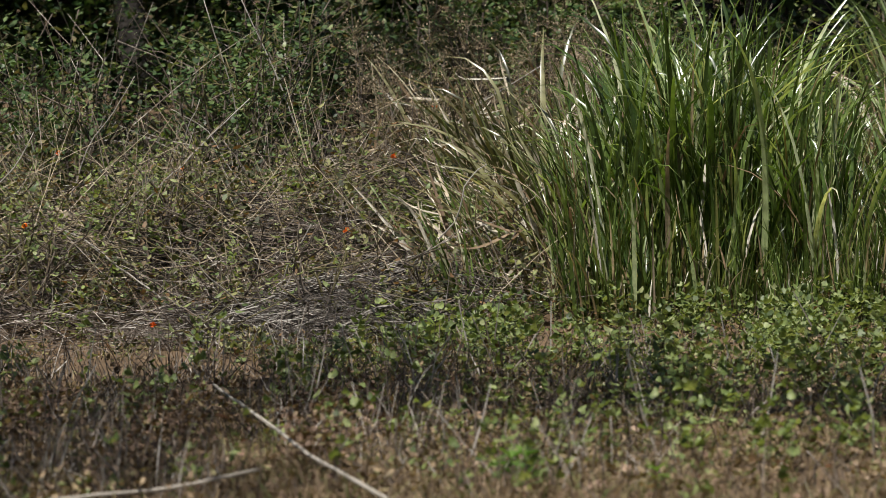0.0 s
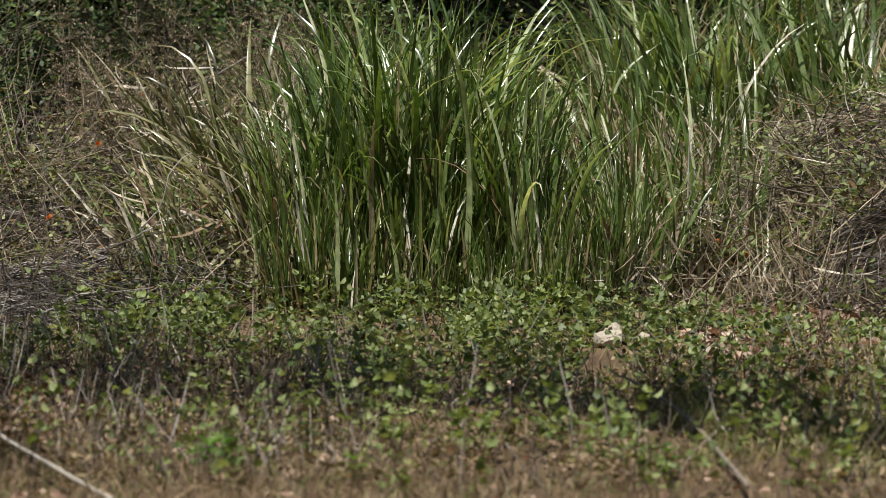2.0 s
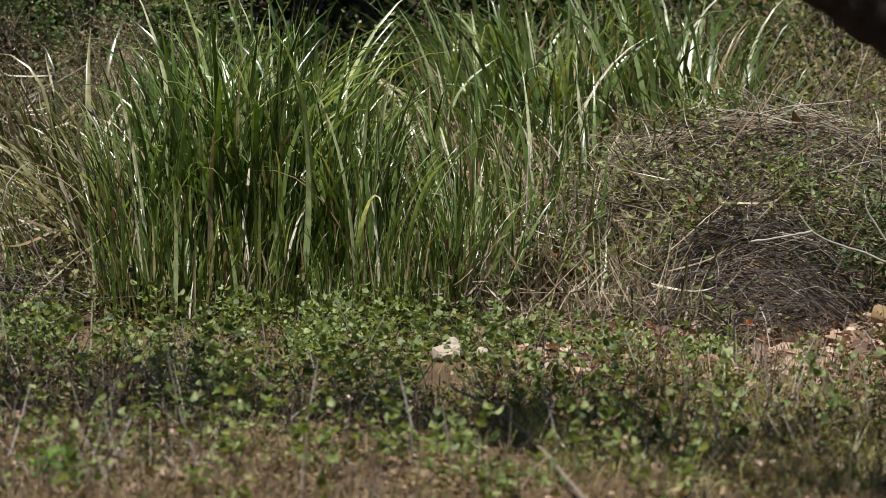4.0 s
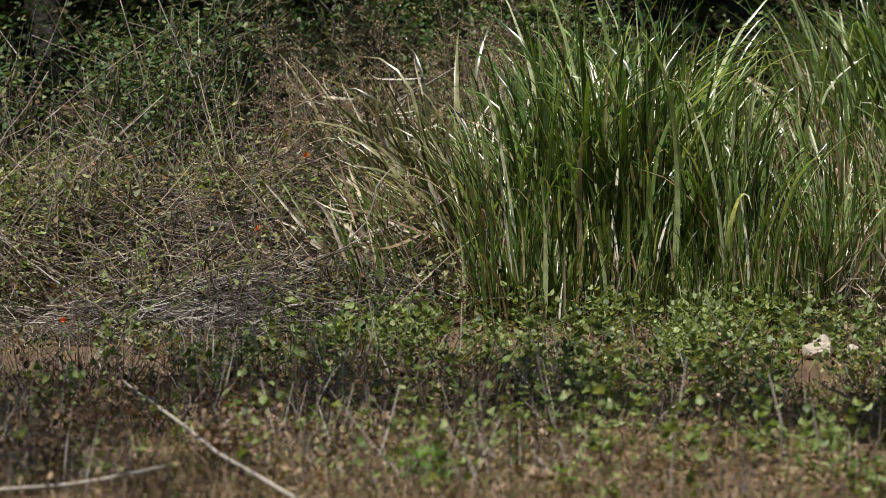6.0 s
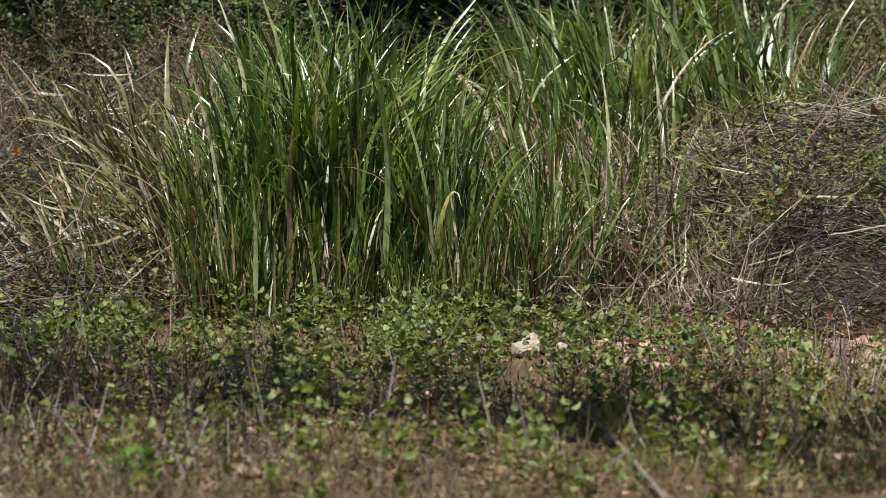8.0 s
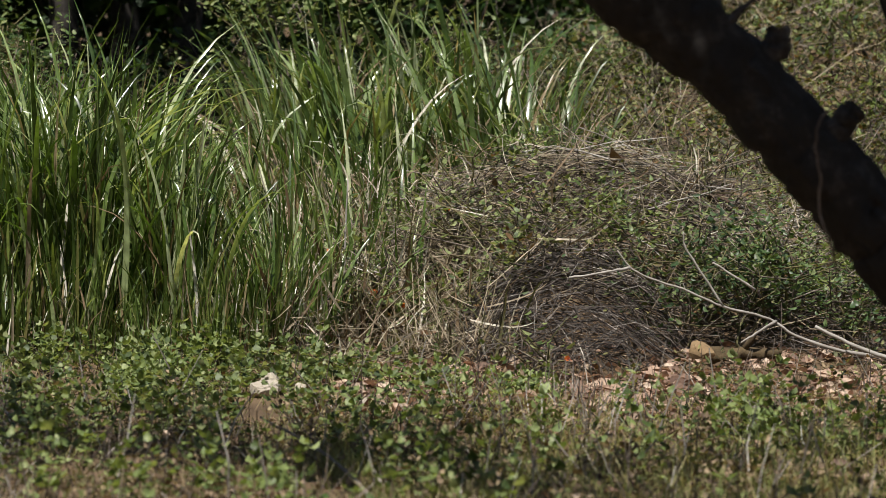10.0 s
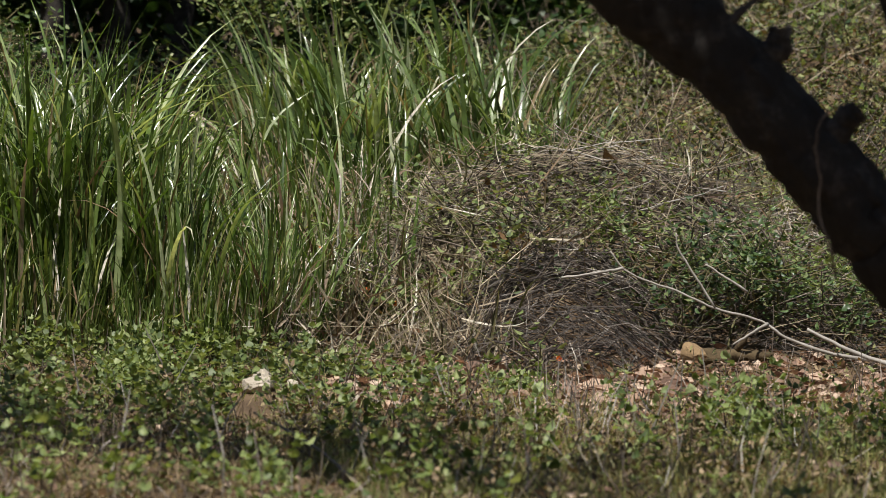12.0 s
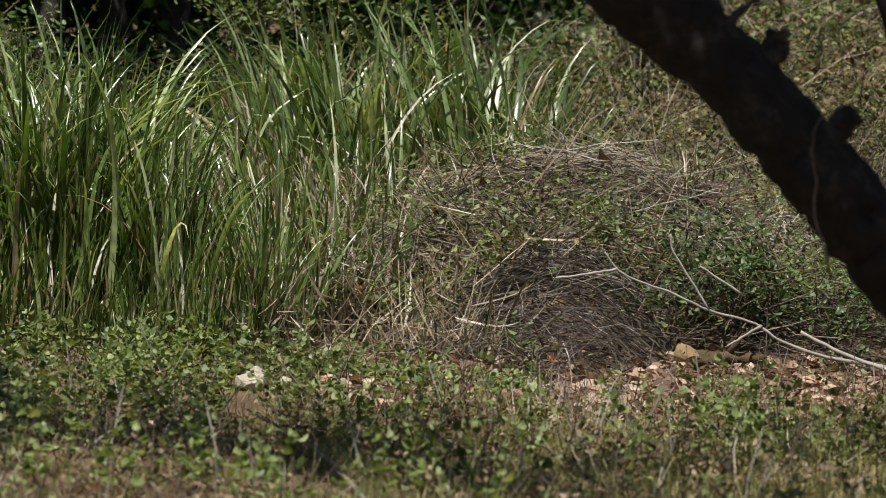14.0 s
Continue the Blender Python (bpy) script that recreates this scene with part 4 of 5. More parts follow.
# leaning out over the dead straw on the near side of the bank
rng = np.random.default_rng(121)
leaning = [grass_clump(MIXED, 23, 14, 1.1, 0.2, 0.16, 0.12, broad=1.05, weights=(2, 3, 3, 4, 4, 3, 4, 2), drift=(-0.3, -0.1), meshes=OLIVE_MESH, fine=M_OLIVE) for _ in range(4)]
plant(leaning, [(-0.22, 30.5), (-0.12, 30.9), (-0.36, 31.1), (-0.22, 31.5), (-0.5, 31.7), (-0.3, 32.1), (-0.66, 32.4), (-0.05, 31.9), (-0.5, 32.9), (-0.85, 33.2), (-0.25, 32.6)], 0.9, 1.1, turn=25)
# between the stand and the mound
mixed = [grass_clump(MIXED, 22, 40, 1.0, 0.4, 0.18, 0.16, broad=1.0, drift=(-0.08, -0.04)) for _ in range(3)]
plant(mixed, [(1.2, 30.9), (1.38, 31.4), (1.55, 31.0), (1.72, 31.6), (1.9, 32.0), (1.25, 32.0), (1.5, 32.4), (1.8, 32.8), (2.1, 32.5), (1.62, 30.5), (2.0, 31.4), (1.35, 30.4)], turn=40)
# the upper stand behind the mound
upper = [grass_clump(GREEN, 26, 36, 1.3, 0.08, 0.22, 0.13, broad=1.3, weights=(2, 2, 3, 5, 6, 2, 4, 4), drift=(-0.1, -0.05), meshes=SUNLIT_MESH) for _ in range(4)]
spots = [(1.55 + 1.75 * ((k * 0.618) % 1), 33.0 + 2.3 * k / 27 + rng.normal(0, 0.1)) for k in range(27)]
plant(upper, spots, 0.9, 1.12, lambda x, y: float(np.interp(x, [1.3, 1.7, 2.2, 2.8, 3.3], [0.78, 0.9, 1.08, 1.02, 0.75])), 50)
rng = np.random.default_rng(122)
straw = [grass_clump(STRAW, 22, 34, 0.8, 0.7, 0.2, 0.25, broad=0.75, weights=(2, 3, 3, 4, 4, 3, 3, 3), drift=(-0.5, -0.15)) for _ in range(3)]
plant(straw, [(rng.uniform(-0.75, -0.2), rng.uniform(30.2, 31.6)) for _ in range(6)] + [(rng.uniform(-1.0, -0.3), rng.uniform(32.0, 33.4)) for _ in range(4)], turn=35)
TUFT = "small upright tuft of fresh green grass"
for x, y, h, w, big in [(-0.74, 30.0, 0.62, 0.07, 16), (-0.6, 30.3, 0.55, 0.07, 10), (1.43, 30.0, 0.85, 0.08, 18), (1.32, 29.9, 0.5, 0.06, 12), (1.36, 29.85, 0.95, 0.07, 14), (1.62, 30.1, 0.6, 0.08, 12), (2.05, 30.6, 0.8, 0.09, 14), (1.85, 30.9, 0.9, 0.09, 14)]:
    grass_clump(TUFT, big, 20, h, 0.15, w, 0.1, "grass_tuft", pose(x, y, float(height(x, y))), 0.75, (4, 5, 4, 3, 1, 0, 0, 0), (-0.22 if x < 0 else 0.0, 0.0))
for x, y, h in [(1.38, 29.95, 0.8), (1.5, 30.05, 0.9), (1.27, 29.9, 0.7), (1.44, 30.2, 1.0), (1.75, 30.3, 0.7)]:
    grass_clump("pale upright grass tuft with dry tips beside the tall grass", 9, 26, h, 0.25, 0.1, 0.09, "grass_tuft", pose(x, y, float(height(x, y))), 0.8, (4, 5, 4, 4, 2, 0, 1, 0), meshes=SUNLIT_MESH, fine=M_SUNLITGRASS)
for k in range(9):
    x, y = 1.5 + 0.95 * k / 9 + rng.normal(0, 0.05), rng.uniform(29.55, 30.5)
    grass_clump("dry tuft of tan and green grass beside the brush", 5, 22, rng.uniform(0.35, 0.7), 0.55, 0.11, 0.22, "grass_tuft", pose(x, y, float(height(x, y))), 0.6, (3, 4, 4, 4, 3, 1, 2, 1), fine=M_OLIVE, meshes=OLIVE_MESH)
# short blades along the foot of the stand
short = [grass_clump(TUFT, 9, 34, 0.75, 0.1, 0.12, 0.06, "grass_tuft", None, 0.7, (6, 5, 4, 3, 2, 0, 0, 0), (0.0, -0.03), 0.35, 0.08) for _ in range(4)]
plant(short, [(-0.3 + 1.6 * k / 25 + rng.normal(0, 0.03), 29.65 + rng.uniform(0, 0.26)) for k in range(26)], 0.6, 1.2)


def strewn_straw(label, zone, n, lift, length, wide, el):
    """Dead blades lying over one another."""
    x, y = rng.uniform(zone[0], zone[1], n), rng.uniform(zone[2], zone[3], n)
    L = rng.uniform(*length, n)
    w = rng.uniform(0.6, 1.25, n) * wide
    z = height(x, y) + lift * rng.uniform(0, 1, n) ** 1.4 + 0.01
    v, f = bake(BLADES, bases(directions(n, *el), rng.uniform(-0.9, 0.9, n)), np.stack([w, L, L], 1), np.stack([x, y, z], 1))
    tagged(new("dead_grass", link_mesh("dead_grass", v, f, M_STRAW)), label, "grass", kind="stuff")


strewn_straw("bleached dead grass blades heaped beside the clump", (-0.95, -0.2, 30.2, 31.9), 260, 0.42, (0.12, 0.4), 0.009, (-45, 40))
strewn_straw("dead grass blades beside the tall grass", (1.3, 2.4, 29.5, 30.8), 120, 0.3, (0.15, 0.4), 0.006, (-20, 45))
strewn_straw("dead grass blades on the brush mound", (1.5, 4.6, 30.2, 33.0), 260, 0.45, (0.2, 0.5), 0.0055, (-5, 35))
strewn_straw("dead grass blades on the upper slope", (-1.3, -0.1, 32.2, 34.4), 300, 0.65, (0.12, 0.4), 0.009, (-35, 55))


# ---- dry weeds with seed heads ----
rng = np.random.default_rng(107)
def seed_weed(x, y, h):
    t = thing("seed_weed", "dead brown weed with fine branching seed heads", "weed", "dead weeds", at=pose(x, y, float(height(x, y))))
    top = (rng.normal(0, 0.1), rng.normal(0, 0.1), h)
    p = smooth_path([(0, 0, -0.02), (top[0] * 0.4, top[1] * 0.4, h * 0.5), top], 4, 0.006, int(x * 100) % 89)
    v, f = tube(p, np.linspace(0.004, 0.0015, len(p)), 4)
    part("stem", link_mesh("stem", v, f, M_TWIG), t)
    n = 60
    q = np.array(p)[rng.integers(len(p) // 2, len(p), n)]
    e = q + np.stack([rng.normal(0, 0.07, n), rng.normal(0, 0.07, n), rng.uniform(0, 0.12, n)], 1)
    L = np.linalg.norm(e - q, axis=1)
    sprig = bake(TWIGS[:2], bases(e - q, np.zeros(n)), np.stack([np.full(n, 0.001), np.full(n, 0.001), L], 1), q)
    tagged(part("sprig", link_mesh("sprig", *sprig, M_SEED, False), t), kind="stuff")
    n2 = 150
    c = np.repeat(e, 3, 0)[:n2] + rng.normal(0, 0.012, (min(n2, 3 * n), 3))
    s = rng.uniform(0.008, 0.016, len(c))
    v, f = bake(LEAF4, bases(directions(len(c), -60, 80), rng.uniform(0, 6, len(c))), np.stack([s, s, s], 1), c)
    tagged(part("seed_head", link_mesh("seed_head", v, f, M_SEED), t), kind="stuff")


for k in range(50):
    seed_weed(rng.uniform(-1.4, 0.2), rng.uniform(32.4, 35.2), rng.uniform(0.55, 1.05))
for k in range(18):
    seed_weed(rng.uniform(2.0, 3.6), rng.uniform(31.6, 33.2), rng.uniform(0.3, 0.5))
for k in range(8):
    seed_weed(rng.uniform(-3.4, -0.4), rng.uniform(29.6, 32), rng.uniform(0.3, 0.6))

# ---- herbs on the level ground ----
rng = np.random.default_rng(108)
LEAF_MESH = [link_mesh("leaf", v, f, M_HERB) for v, f in LEAF8]


HEART4 = [leaflet_shape(w, d) for w, d in ((0.78, 0.2), (0.85, 0.35), (0.7, 0.05))]
ROUND8 = [leaf_shape(w, f, d) for w, f, d in ((0.85, 0.15, 0.3), (0.75, 0.2, 0.15), (0.95, 0.1, 0.4))]
YOUNG_MESH = [link_mesh("leaf", v, f, M_YOUNG) for v, f in ROUND8]


def herb(label, h, stems, leaves, size, meshes=LEAF_MESH):
    t = thing("herb", label, "herb", "low green herbs")
    for s in range(stems):
        a = rng.uniform(0, 6.283)
        top = np.array((math.cos(a) * h * 0.35 * (stems > 1) + rng.normal(0, 0.015), math.sin(a) * h * 0.35 * (stems > 1), h * rng.uniform(0.75, 1.1)))
        p = smooth_path([(0, 0, -0.02), top * np.array((0.4, 0.4, 0.5)), top], 3, 0.004, s)
        v, f = tube(p, np.linspace(0.0035, 0.0015, len(p)), 4)
        stem = part("stem", link_mesh("stem", v, f, M_STEM), t)
        for k in range(leaves):
            u = 0.3 + 0.7 * (k + 0.5) / leaves
            q = np.array(p[min(len(p) - 1, int(u * len(p)))])
            b = k * 2.4 + rng.normal(0, 0.4)
            el = rng.uniform(-5, 45) + 25 * (u > 0.9)
            L = size * rng.uniform(0.65, 1.2) * (1.15 - 0.4 * u)
            m = Matrix.Translation(q) @ pose(0, 0, 0, 0, 0, math.degrees(b)) @ pose(0, 0, 0, -(90 - el)) @ pose(0, 0, 0, 0, 0, 180)
            part("leaf", meshes[rng.integers(0, len(meshes))], stem, "", m @ Matrix.Scale(L, 4))
    return t


HERB = "low green herb with soft pointed leaves"
herbs = [herb(HERB, 0.2, 1, 11, 0.05), herb(HERB, 0.14, 2, 6, 0.044), herb(HERB, 0.24, 1, 13, 0.052), herb(HERB, 0.17, 2, 7, 0.046), herb(HERB, 0.11, 1, 8, 0.055)]
spots = []
while len(spots) < 50:
    x, y = rng.uniform(-3.3, 1.5), rng.uniform(26.0, 29.1 if rng.uniform() < 0.7 else 27.5)
    if x < -0.7 and rng.uniform() < 0.6:
        continue
    if rng.uniform() < patchy(np.array([x]), np.array([y]), 0.6, 41)[0] * 1.3 and (x < 1.03 or y < 26.4):
        spots.append((x, y))
for k in range(16):
    spots.append((rng.uniform(1.5, 5.0), rng.uniform(24.8, 27.6)))
plant(herbs, [q for q in spots if open_turf(*q)], 0.7, 1.1)
YOUNG = "light green herb with rounded leaves on a thin stem"
young = [herb(YOUNG, 0.3, 1, 13, 0.055, YOUNG_MESH), herb(YOUNG, 0.22, 1, 10, 0.06, YOUNG_MESH), herb(YOUNG, 0.36, 1, 15, 0.052, YOUNG_MESH)]
plant(young, [(rng.uniform(-2.8, 4.4), 22.3 + 4.2 * rng.uniform() ** 0.8) for _ in range(22)] + [(rng.uniform(-0.9, 1.0), rng.uniform(22.4, 26.4)) for _ in range(26)], 0.7, 0.98)
broad = herb("bright green young plant with broad upright leaves", 0.17, 1, 14, 0.1, [link_mesh("leaf", v, f, M_BROAD) for v, f in LEAF8])
plant([broad], [(-0.40, 21.75), (-0.34, 21.9), (0.1, 21.5), (1.18, 21.6), (1.1, 21.8)], 0.75, 0.95)
tall = herb("leafy green herb standing above the dry turf", 0.3, 1, 13, 0.065, YOUNG_MESH)
plant([tall], [(-0.32, 24.9), (0.13, 25.3), (0.39, 23.4), (0.85, 24.4), (-0.63, 25.0), (0.22, 26.0), (2.6, 24.0), (2.95, 24.4), (3.2, 24.9), (2.68, 26.0), (-1.9, 24.2), (-0.1, 23.6), (0.62, 24.3), (-0.5, 23.9), (1.7, 24.6), (2.1, 23.6), (0.3, 24.7), (-0.72, 23.4), (-0.25, 22.9), (0.05, 24.2), (0.5, 22.8), (0.78, 23.7), (1.15, 23.2), (-0.45, 24.6), (2.5, 23.2), (2.9, 23.6), (3.3, 24.1)], 0.75, 1.02)


def soft(v, lo, hi):
    t = np.clip((v - lo) / (hi - lo), 0, 1)
    return t * t * (3 - 2 * t)


def undergrowth(label, zone, n, size, h, seed, density, mat=M_HERB, shapes=LEAF8, per=11, heaped=0.0):
    """Seedlings too many and too small to tell apart: leaves set close round short stems."""
    x0, x1, y0, y1 = zone
    m = n * 12
    x, y = rng.uniform(x0, x1, m), rng.uniform(y0, y1, m)
    keep = rng.uniform(0, 1, m) < density(x, y) * np.clip(patchy(x, y, 1.3, seed) * 3.4 - 1.4, 0.01, 1) * np.clip(patchy(x, y, 0.4, seed + 30) * 3 - 0.9, 0.05, 1)
    keep &= open_turf(x, y)
    x, y = x[keep][:n], y[keep][:n]
    big = rng.uniform(0.35, 1, len(x))
    c = np.repeat(np.stack([x, y, height(x, y) + heaped * swell(x, y)], 1), per, 0)
    m = len(c)
    hh = np.repeat(big * h, per)
    up = 0.25 + 0.75 * (rng.integers(0, 4, m) + rng.uniform(0, 0.35, m)) / 3.35
    lean = np.repeat(rng.normal(0, 0.25, (len(x), 2)), per, 0) * (hh * up)[:, None]
    s = size * np.repeat(0.6 + 0.5 * big, per) * rng.uniform(0.55, 1.15, m) * (1.2 - 0.45 * up)
    d = directions(m, -25, 40)
    d[:, 2] += 0.5 * (up > 0.9)
    c += np.stack([lean[:, 0], lean[:, 1], hh * up], 1) + d * 0.25 * s[:, None]
    v, f = bake(shapes, bases(d, rng.uniform(-0.5, 0.5, m) + np.pi), np.stack([s, s, s], 1), c)
    tagged(new("undergrowth", link_mesh("undergrowth", v, f, mat)), label, "undergrowth", kind="stuff")


rng = np.random.default_rng(124)
undergrowth("low green seedlings on the level ground", (-3.4, 5.2, 22.5, 29.5), 640, 0.044, 0.29, 51,
            lambda x, y: soft(y, 24.8, 26.9) * (1 - soft(y, 28.6, 29.5)) * np.interp(x, [-3.4, -1.9, -1.0, -0.5, 1.3, 2.0, 5], [0.12, 0.16, 0.6, 1, 1, 0.16, 0.14]) * (1 - soft(y, 27.6, 28.6) * (1 - soft(x, -0.9, -0.5))) * (1 - 0.85 * soft(x, 1.5, 1.9) * soft(y, 26.9, 27.4)), M_HERB, HEART4, 20)
undergrowth("fresh light green seedlings along the foot of the grass", (-1.1, 1.2, 27.3, 29.75), 300, 0.041, 0.22, 58, lambda x, y: 0.6 + 0.4 * soft(y, 27.5, 28.5), M_YOUNG, HEART4, 18)
undergrowth("fresh light green seedlings near the stone", (1.2, 2.6, 27.9, 29.5), 130, 0.036, 0.13, 59, lambda x, y: np.full_like(x, 0.7), M_YOUNG, HEART4, 14)
undergrowth("scattered seedlings in dry turf", (-3.2, 4.8, 21.0, 26.5), 430, 0.05, 0.3, 53, lambda x, y: (1 - 0.85 * soft(x, 1.5, 2.0) * (1 - soft(y, 23.2, 24.0))) * (0.2 + 0.8 * soft(x, -0.9, 1.5)) * (1 - 0.6 * soft(x, 0.8, 1.3) * (1 - soft(x, 2.2, 2.7))), M_YOUNG, ROUND8, 11)
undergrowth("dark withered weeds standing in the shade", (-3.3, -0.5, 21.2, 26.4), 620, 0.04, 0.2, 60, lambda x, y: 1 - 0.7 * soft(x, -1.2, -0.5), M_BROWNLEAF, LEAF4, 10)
undergrowth("dry withered seedlings in the turf", (-3.2, 4.8, 21.0, 27.5), 1700, 0.04, 0.19, 55, lambda x, y: 0.6 + 0.4 * (1 - soft(x, -1.2, 0.5)), M_DRYTURF, LEAF4)
undergrowth("olive weeds at the foot of the bank", (-3.4, 5.0, 28.4, 30.2), 620, 0.038, 0.15, 54, lambda x, y: 0.8 - 0.65 * soft(x, 1.8, 2.3), M_CREEPER, LEAF4)
undergrowth("yellow-green leafy sprigs on the bank", (-4.0, -0.4, 29.4, 32.8), 620, 0.045, 0.28, 56, lambda x, y: np.full_like(x, 0.8), M_YOUNG, LEAF4, 10, 0.9)
undergrowth("yellow-green leafy sprigs on the mound", (1.5, 5.4, 30.1, 33.8), 500, 0.043, 0.26, 57, lambda x, y: 0.3 + 0.6 * soft(x, 1.8, 2.4), M_YOUNG, LEAF4, 10, 0.9)


undergrowth("leafy green weeds on the hill slope", (2.9, 8.0, 32.8, 40.5), 1500, 0.055, 0.34, 71, lambda x, y: np.full_like(x, 1.0), M_YOUNG, LEAF4, 10)
undergrowth("olive weeds standing on the hill slope", (2.6, 8.0, 32.8, 40.5), 1700, 0.05, 0.36, 72, lambda x, y: np.full_like(x, 1.0), M_CREEPER, LEAF4, 10)


# ---- dry turf and litter ----
rng = np.random.default_rng(109)
def turf(label, zone, n, length, seed, mat=M_DRYTURF):
    x0, x1, y0, y1 = zone
    x, y = rng.uniform(x0, x1, n * 2), rng.uniform(y0, y1, n * 2)
    keep = rng.uniform(0, 1, n * 2) < np.clip(patchy(x, y, 0.7, seed) * 1.4 - 0.1, 0.1, 1)
    keep &= (abs(x - 0.0443 * y) > 0.09) | (abs(y - 27.4) > 0.45) | (rng.uniform(0, 1, n * 2) < 0.35)
    keep &= (abs(x - 2.8) > 1.2) | (abs(y - 28.3) > 0.8) | (rng.uniform(0, 1, n * 2) < 0.2)
    x, y = x[keep][:n], y[keep][:n]
    n = len(x)
    L = rng.uniform(*length, n)
    w = rng.uniform(0.0015, 0.0035, n)
    v, f = bake(STRANDS[1:], bases(directions(n, 15, 85), rng.uniform(0, 6.3, n)), np.stack([w, L, L], 1), np.stack([x, y, height(x, y) - 0.005], 1))
    tagged(new("dry_turf", link_mesh("dry_turf", v, f, mat)), label, "grass", kind="stuff")


turf("short dry brown turf", (-3.4, 5.2, 20.6, 26.0), 18000, (0.03, 0.13), 61)
turf("short dry brown turf with green shoots", (-3.6, 5.4, 25.5, 29.6), 12500, (0.03, 0.12), 62)


turf("short dry brown turf close by", (-3.4, 5.2, 20.2, 22.9), 9000, (0.04, 0.14), 65)
turf("yellow-green fresh short grass", (1.3, 5.2, 22.6, 27.6), 9000, (0.05, 0.17), 63, M_FRESH)
turf("yellow-green fresh short grass", (-1.5, 1.6, 23.0, 28.6), 4000, (0.05, 0.16), 64, M_FRESH)


turf("golden dry grass with green shoots", (1.3, 5.2, 21.4, 25.0), 10000, (0.06, 0.19), 66, M_FRESH)
turf("tawny dry grass", (-3.4, 1.2, 20.4, 23.6), 6000, (0.06, 0.18), 67)


def litter(label, zone, n, size):
    x, y = rng.uniform(zone[0], zone[1], n), rng.uniform(zone[2], zone[3], n)
    s = size * rng.uniform(0.4, 1.3, n)
    v, f = bake(LEAF8, bases(directions(n, -12, 22), rng.uniform(-1, 1, n)), np.stack([s, s, s], 1), np.stack([x, y, height(x, y) + 0.012 + 0.02 * rng.uniform(0, 1, n)], 1))
    tagged(new("leaf_litter", link_mesh("leaf_litter", v, f, M_DEADLEAF)), label, "leaf litter", kind="stuff")


litter("small brown dead leaves on bare soil", (1.4, 5.2, 26.8, 29.9), 3000, 0.07)
litter("small brown dead leaves in the turf", (-3.4, 5.2, 20.4, 27.0), 1300, 0.06)
DEAD_MESH = [link_mesh("fallen_leaf", *leaf_shape(w, f, d), M_DEADLEAF) for w, f, d in ((0.75, 0.16, 0.12), (0.9, -0.14, 0.2), (0.65, 0.2, -0.14))]


BROWN_MESH = [link_mesh("fallen_leaf", *leaf_shape(w, f, d), M_BROWNLEAF) for w, f, d in ((0.75, 0.3, 0.4), (0.8, 0.35, 0.7), (0.65, 0.4, -0.4))]


def fallen_leaf(x, y, z, size, label="large curled dead leaf, pinkish brown"):
    ob = new("fallen_leaf", (DEAD_MESH if z < 0.3 else BROWN_MESH)[rng.integers(0, 3)])
    ob.matrix_basis = pose(x, y, z, 0, 0, rng.uniform(0, 360)) @ pose(0, 0, 0, rng.uniform(-100, -82), rng.uniform(-14, 14)) @ Matrix.Scale(size, 4)
    tagged(ob, label, "leaf", "large dead leaves on the ground")


for k in range(130):
    x = rng.uniform(1.1, 4.9)
    y = rng.uniform(27.0, 29.4)
    if x < 1.5:
        x += 0.9
    fallen_leaf(x, y, float(height(x, y)) + 0.015, rng.uniform(0.07, 0.13))
for k in range(80):
    x, y = rng.uniform(2.3, 4.3), rng.uniform(27.4, 29.1)
    fallen_leaf(x, y, float(height(x, y)) + 0.02, rng.uniform(0.08, 0.14))
for k in range(26):
    x, y = rng.uniform(-2.8, 4.2), rng.uniform(21.8, 25.5)
    fallen_leaf(x, y, float(height(x, y)) + 0.015, rng.uniform(0.05, 0.09))
for x, y, z, s in [(2.10, 30.0, 0.17, 0.12), (2.13, 30.0, 0.14, 0.1), (3.19, 31.3, 0.98, 0.13), (3.23, 31.3, 1.0, 0.09), (3.60, 31.2, 0.80, 0.17), (0.89, 30.2, 0.72, 0.06)]:
    fallen_leaf(x, y, z, s, "curled brown dead leaf caught in dry twigs")


# ---- fallen branches, sticks, stones ----
rng = np.random.default_rng(110)
def stick(name, label, paths, mat=M_BRANCH):
    t = thing(name, label, "branch")
    o = np.array(paths[0][0][0])
    t.location = o
    for k, (pts, r0, r1) in enumerate(paths):
        p = smooth_path(pts, 6, 0.0012, k + 3)
        v, f = tube(p, np.linspace(r0, r1, len(p)), 9, 0.08, k)
        part("stem" if k == 0 else "side_twig", link_mesh("stem", v - o, f, mat), t)


stick("fallen_branch", "bleached grey fallen branch lying against the brush", [
    ([(4.7, 29.5, 0.05), (4.33, 29.5, 0.09), (4.04, 29.5, 0.13), (3.82, 29.5, 0.20), (3.69, 29.5, 0.28), (3.47, 29.5, 0.34), (3.28, 29.5, 0.42), (3.06, 29.5, 0.50), (2.97, 29.5, 0.60)], 0.0095, 0.004),
    ([(3.03, 29.5, 0.52), (2.9, 29.45, 0.50), (2.74, 29.45, 0.475)], 0.007, 0.005),
    ([(3.47, 29.5, 0.34), (3.34, 29.5, 0.54), (3.29, 29.5, 0.62), (3.28, 29.5, 0.69)], 0.006, 0.0035),
    ([(3.62, 29.5, 0.42), (3.42, 29.5, 0.545)], 0.007, 0.004),
    ([(3.72, 29.5, 0.27), (3.62, 29.35, 0.23), (3.53, 29.3, 0.18)], 0.008, 0.004)])
stick("fallen_branch", "bleached grey fallen branch on the leaf litter", [
    ([(3.85, 29.1, 0.27), (4.09, 29.05, 0.16), (4.4, 29.0, 0.06)], 0.008, 0.012)])
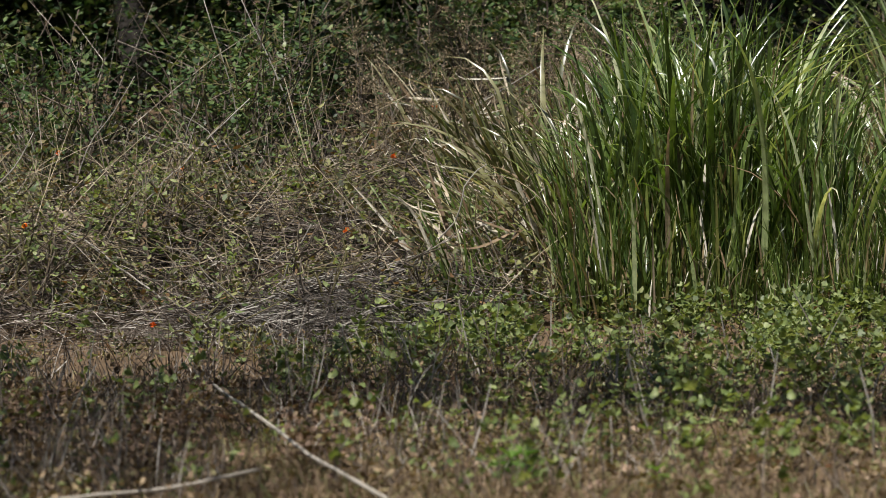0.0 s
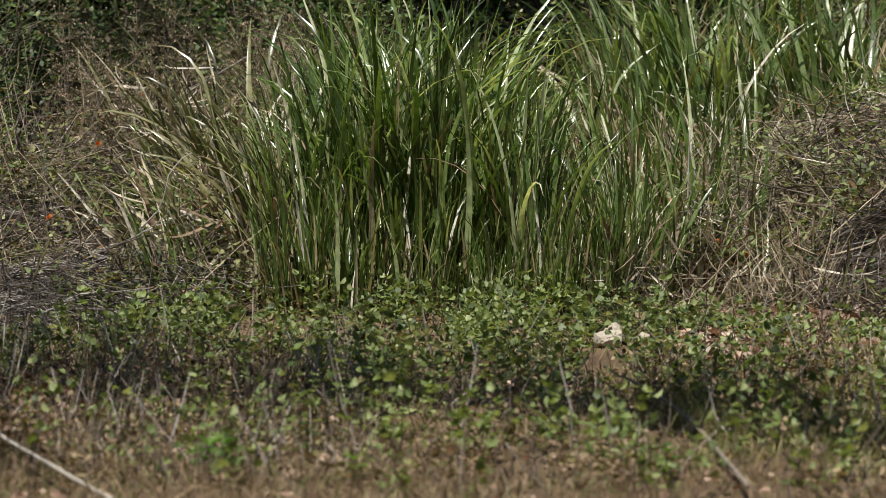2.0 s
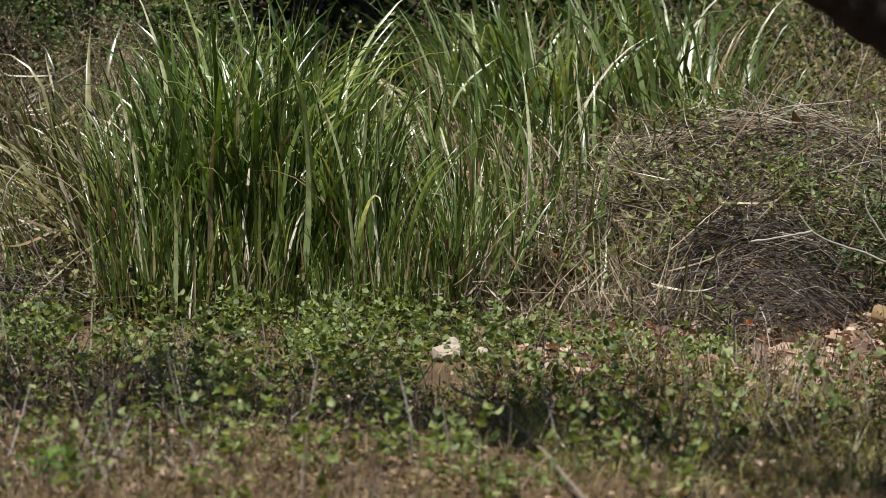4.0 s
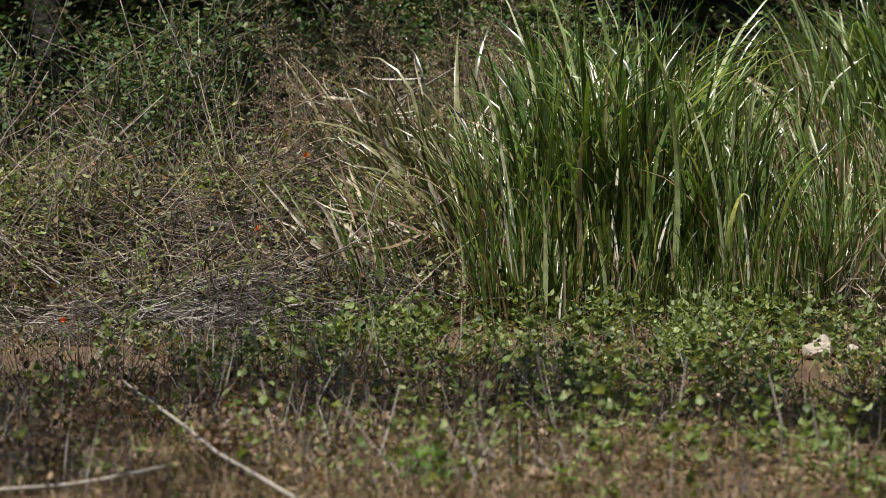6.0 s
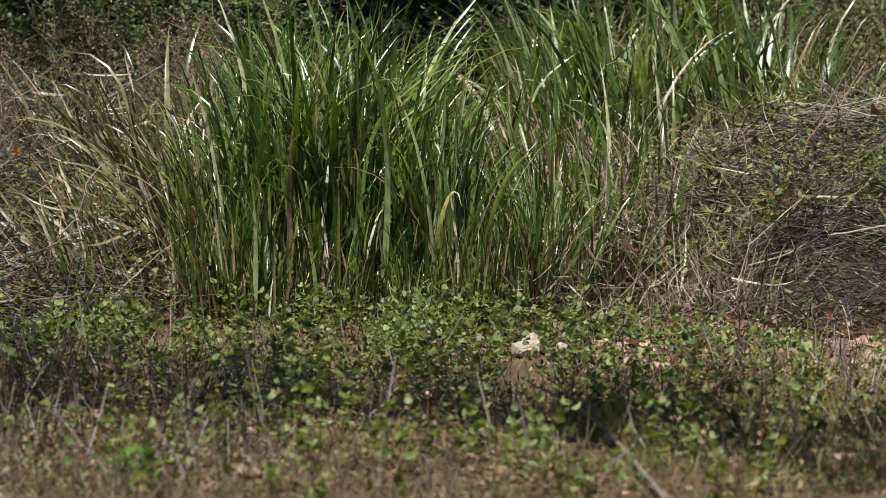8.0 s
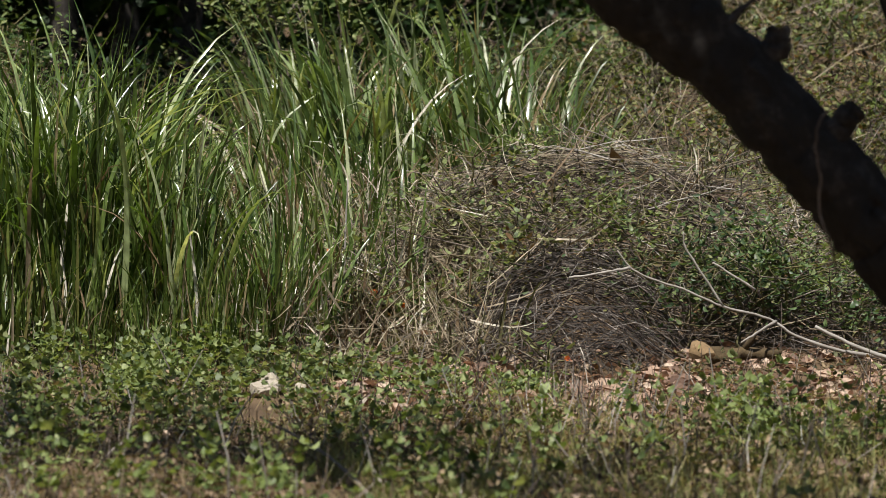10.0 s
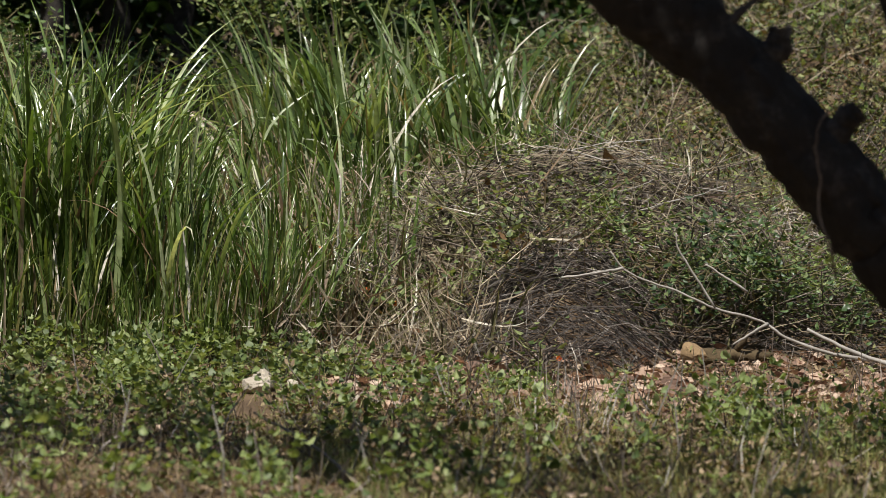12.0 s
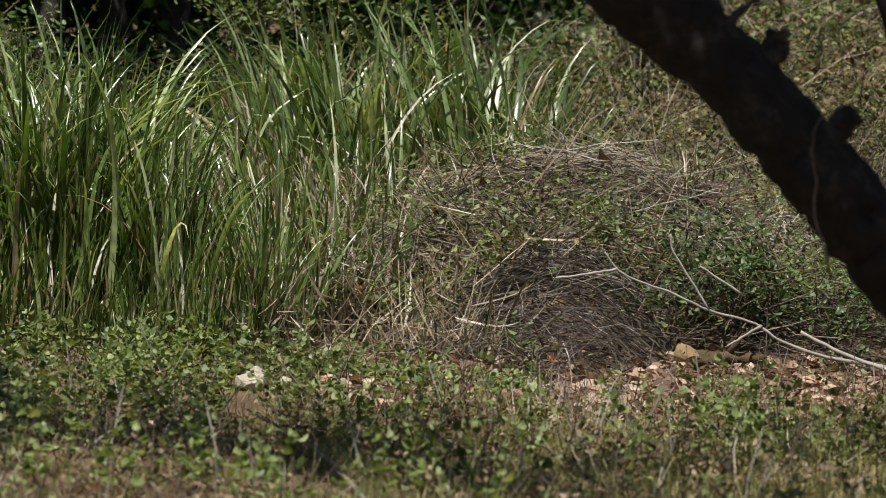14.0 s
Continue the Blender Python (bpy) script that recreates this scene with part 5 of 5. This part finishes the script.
stick("dead_stick", "long pale bent stick lying in dry turf", [
    ([(-1.61, 24.7, 0.19), (-1.34, 23.4, 0.147), (-1.12, 22.3, 0.11), (-0.90, 21.4, 0.08), (-0.69, 20.6, 0.05)], 0.0055, 0.009)], M_PALESTICK)
stick("dead_stick", "straight pale stick lying in dry turf", [
    ([(-2.1, 20.9, 0.07), (-1.88, 21.0, 0.09), (-1.54, 21.2, 0.10), (-1.25, 21.4, 0.138)], 0.0075, 0.0065)], M_PALESTICK)
stick("dead_stick", "grey stick with a broken pale end in dry turf", [
    ([(1.11, 25.2, 0.135), (1.25, 24.0, 0.12), (1.355, 23.25, 0.067), (1.385, 22.1, 0.055), (1.41, 21.0, 0.04)], 0.0045, 0.0105)], M_STICK)
stick("dead_stalk", "thin upright pale dead stalk", [([(1.73, 30.3, 0.05), (1.735, 30.3, 0.45), (1.75, 30.3, 0.9)], 0.006, 0.004)])
stick("dead_stalk", "short upright broken pale stalk", [([(1.99, 29.8, 0.0), (1.99, 29.8, 0.18)], 0.007, 0.006)])
stick("dead_stalk", "pale dead stem leaning over the bank", [([(-2.0, 32.3, 0.4), (-1.95, 32.3, 1.0), (-2.1, 32.3, 1.6)], 0.004, 0.0025)])
stick("dead_stalk", "pale dead stem leaning over the bank", [([(-1.5, 32.6, 0.4), (-1.72, 32.6, 1.1), (-1.95, 32.6, 1.65)], 0.0045, 0.0025)])


def stone(x, y, sx, sy, sz, label, mat=M_STONE, name="stone", lift=0.0, seed=0):
    bm = bmesh.new()
    bmesh.ops.create_icosphere(bm, subdivisions=4, radius=1)
    for q in bm.verts:
        d = 1 + 0.25 * noise.noise(q.co * 1.3 + Vector((seed, 0, 0))) + 0.10 * noise.noise(q.co * 4 + Vector((seed, 3, 0)))
        q.co = q.co * d
    r = np.random.default_rng(seed + 40)
    for _ in range(11):
        n = Vector(r.normal(0, 1, 3)).normalized()
        cut = r.uniform(0.6, 0.85)
        for q in bm.verts:
            over = q.co.dot(n) - cut
            if over > 0:
                q.co -= n * over * 0.92
    for q in bm.verts:
        q.co = Vector((q.co.x * sx, q.co.y * sy, max(q.co.z, -0.5) * sz))
    me = bpy.data.meshes.new(name)
    bm.to_mesh(me)
    bm.free()
    me.materials.append(mat)
    ob = new(name, me)
    ob.location = (x, y, float(height(x, y)) + lift + sz * 0.35)
    ob.rotation_euler.z = seed
    tagged(ob, label, "stone" if name == "stone" else "dead wood")


stone(1.245, 27.85, 0.095, 0.07, 0.05, "pale cream weathered stone on bare soil", lift=0.012, seed=1)
stone(1.285, 28.0, 0.07, 0.06, 0.058, "pale cream weathered stone on bare soil", lift=0.02, seed=2)
stone(1.41, 27.95, 0.045, 0.04, 0.035, "small pale stone on bare soil", seed=3)
stone(1.68, 27.6, 0.05, 0.04, 0.025, "flat pale stone among dead leaves", seed=4)
stone(1.74, 27.3, 0.04, 0.03, 0.03, "small pale stone on bare soil", seed=5)
def log(pts, r0, r1):
    t = thing("rotten_log", "short brown rotten log under the dead brush", "dead wood", at=pose(*pts[0]))
    o = np.array(pts[0])
    p = smooth_path(pts, 8, 0.002, 2)
    v, f = tube(p, np.linspace(r0, r1, len(p)), 16, 0.03, 4)
    part("trunk", link_mesh("trunk", lumpy(lumpy(v, 0.02, 9), 0.008, 30) - o, f, M_ROTTEN), t)
    q = p[len(p) // 2]
    v, f = tube([q, q + np.array((0.04, -0.03, 0.06)), q + np.array((0.06, -0.04, 0.1))], [0.016, 0.012, 0.007], 7, 0.08, 3)
    part("stub", link_mesh("stub", v - o, f, M_ROTTEN), t)


log([(3.4, 29.4, float(height(3.4, 29.4)) + 0.045), (3.56, 29.44, float(height(3.56, 29.44)) + 0.055), (3.74, 29.46, float(height(3.74, 29.46)) + 0.06)], 0.04, 0.026)
stone(3.335, 29.25, 0.07, 0.05, 0.06, "tan broken lump of rotten wood under dead brush", M_LOG, "wood_lump", 0.085, 9)
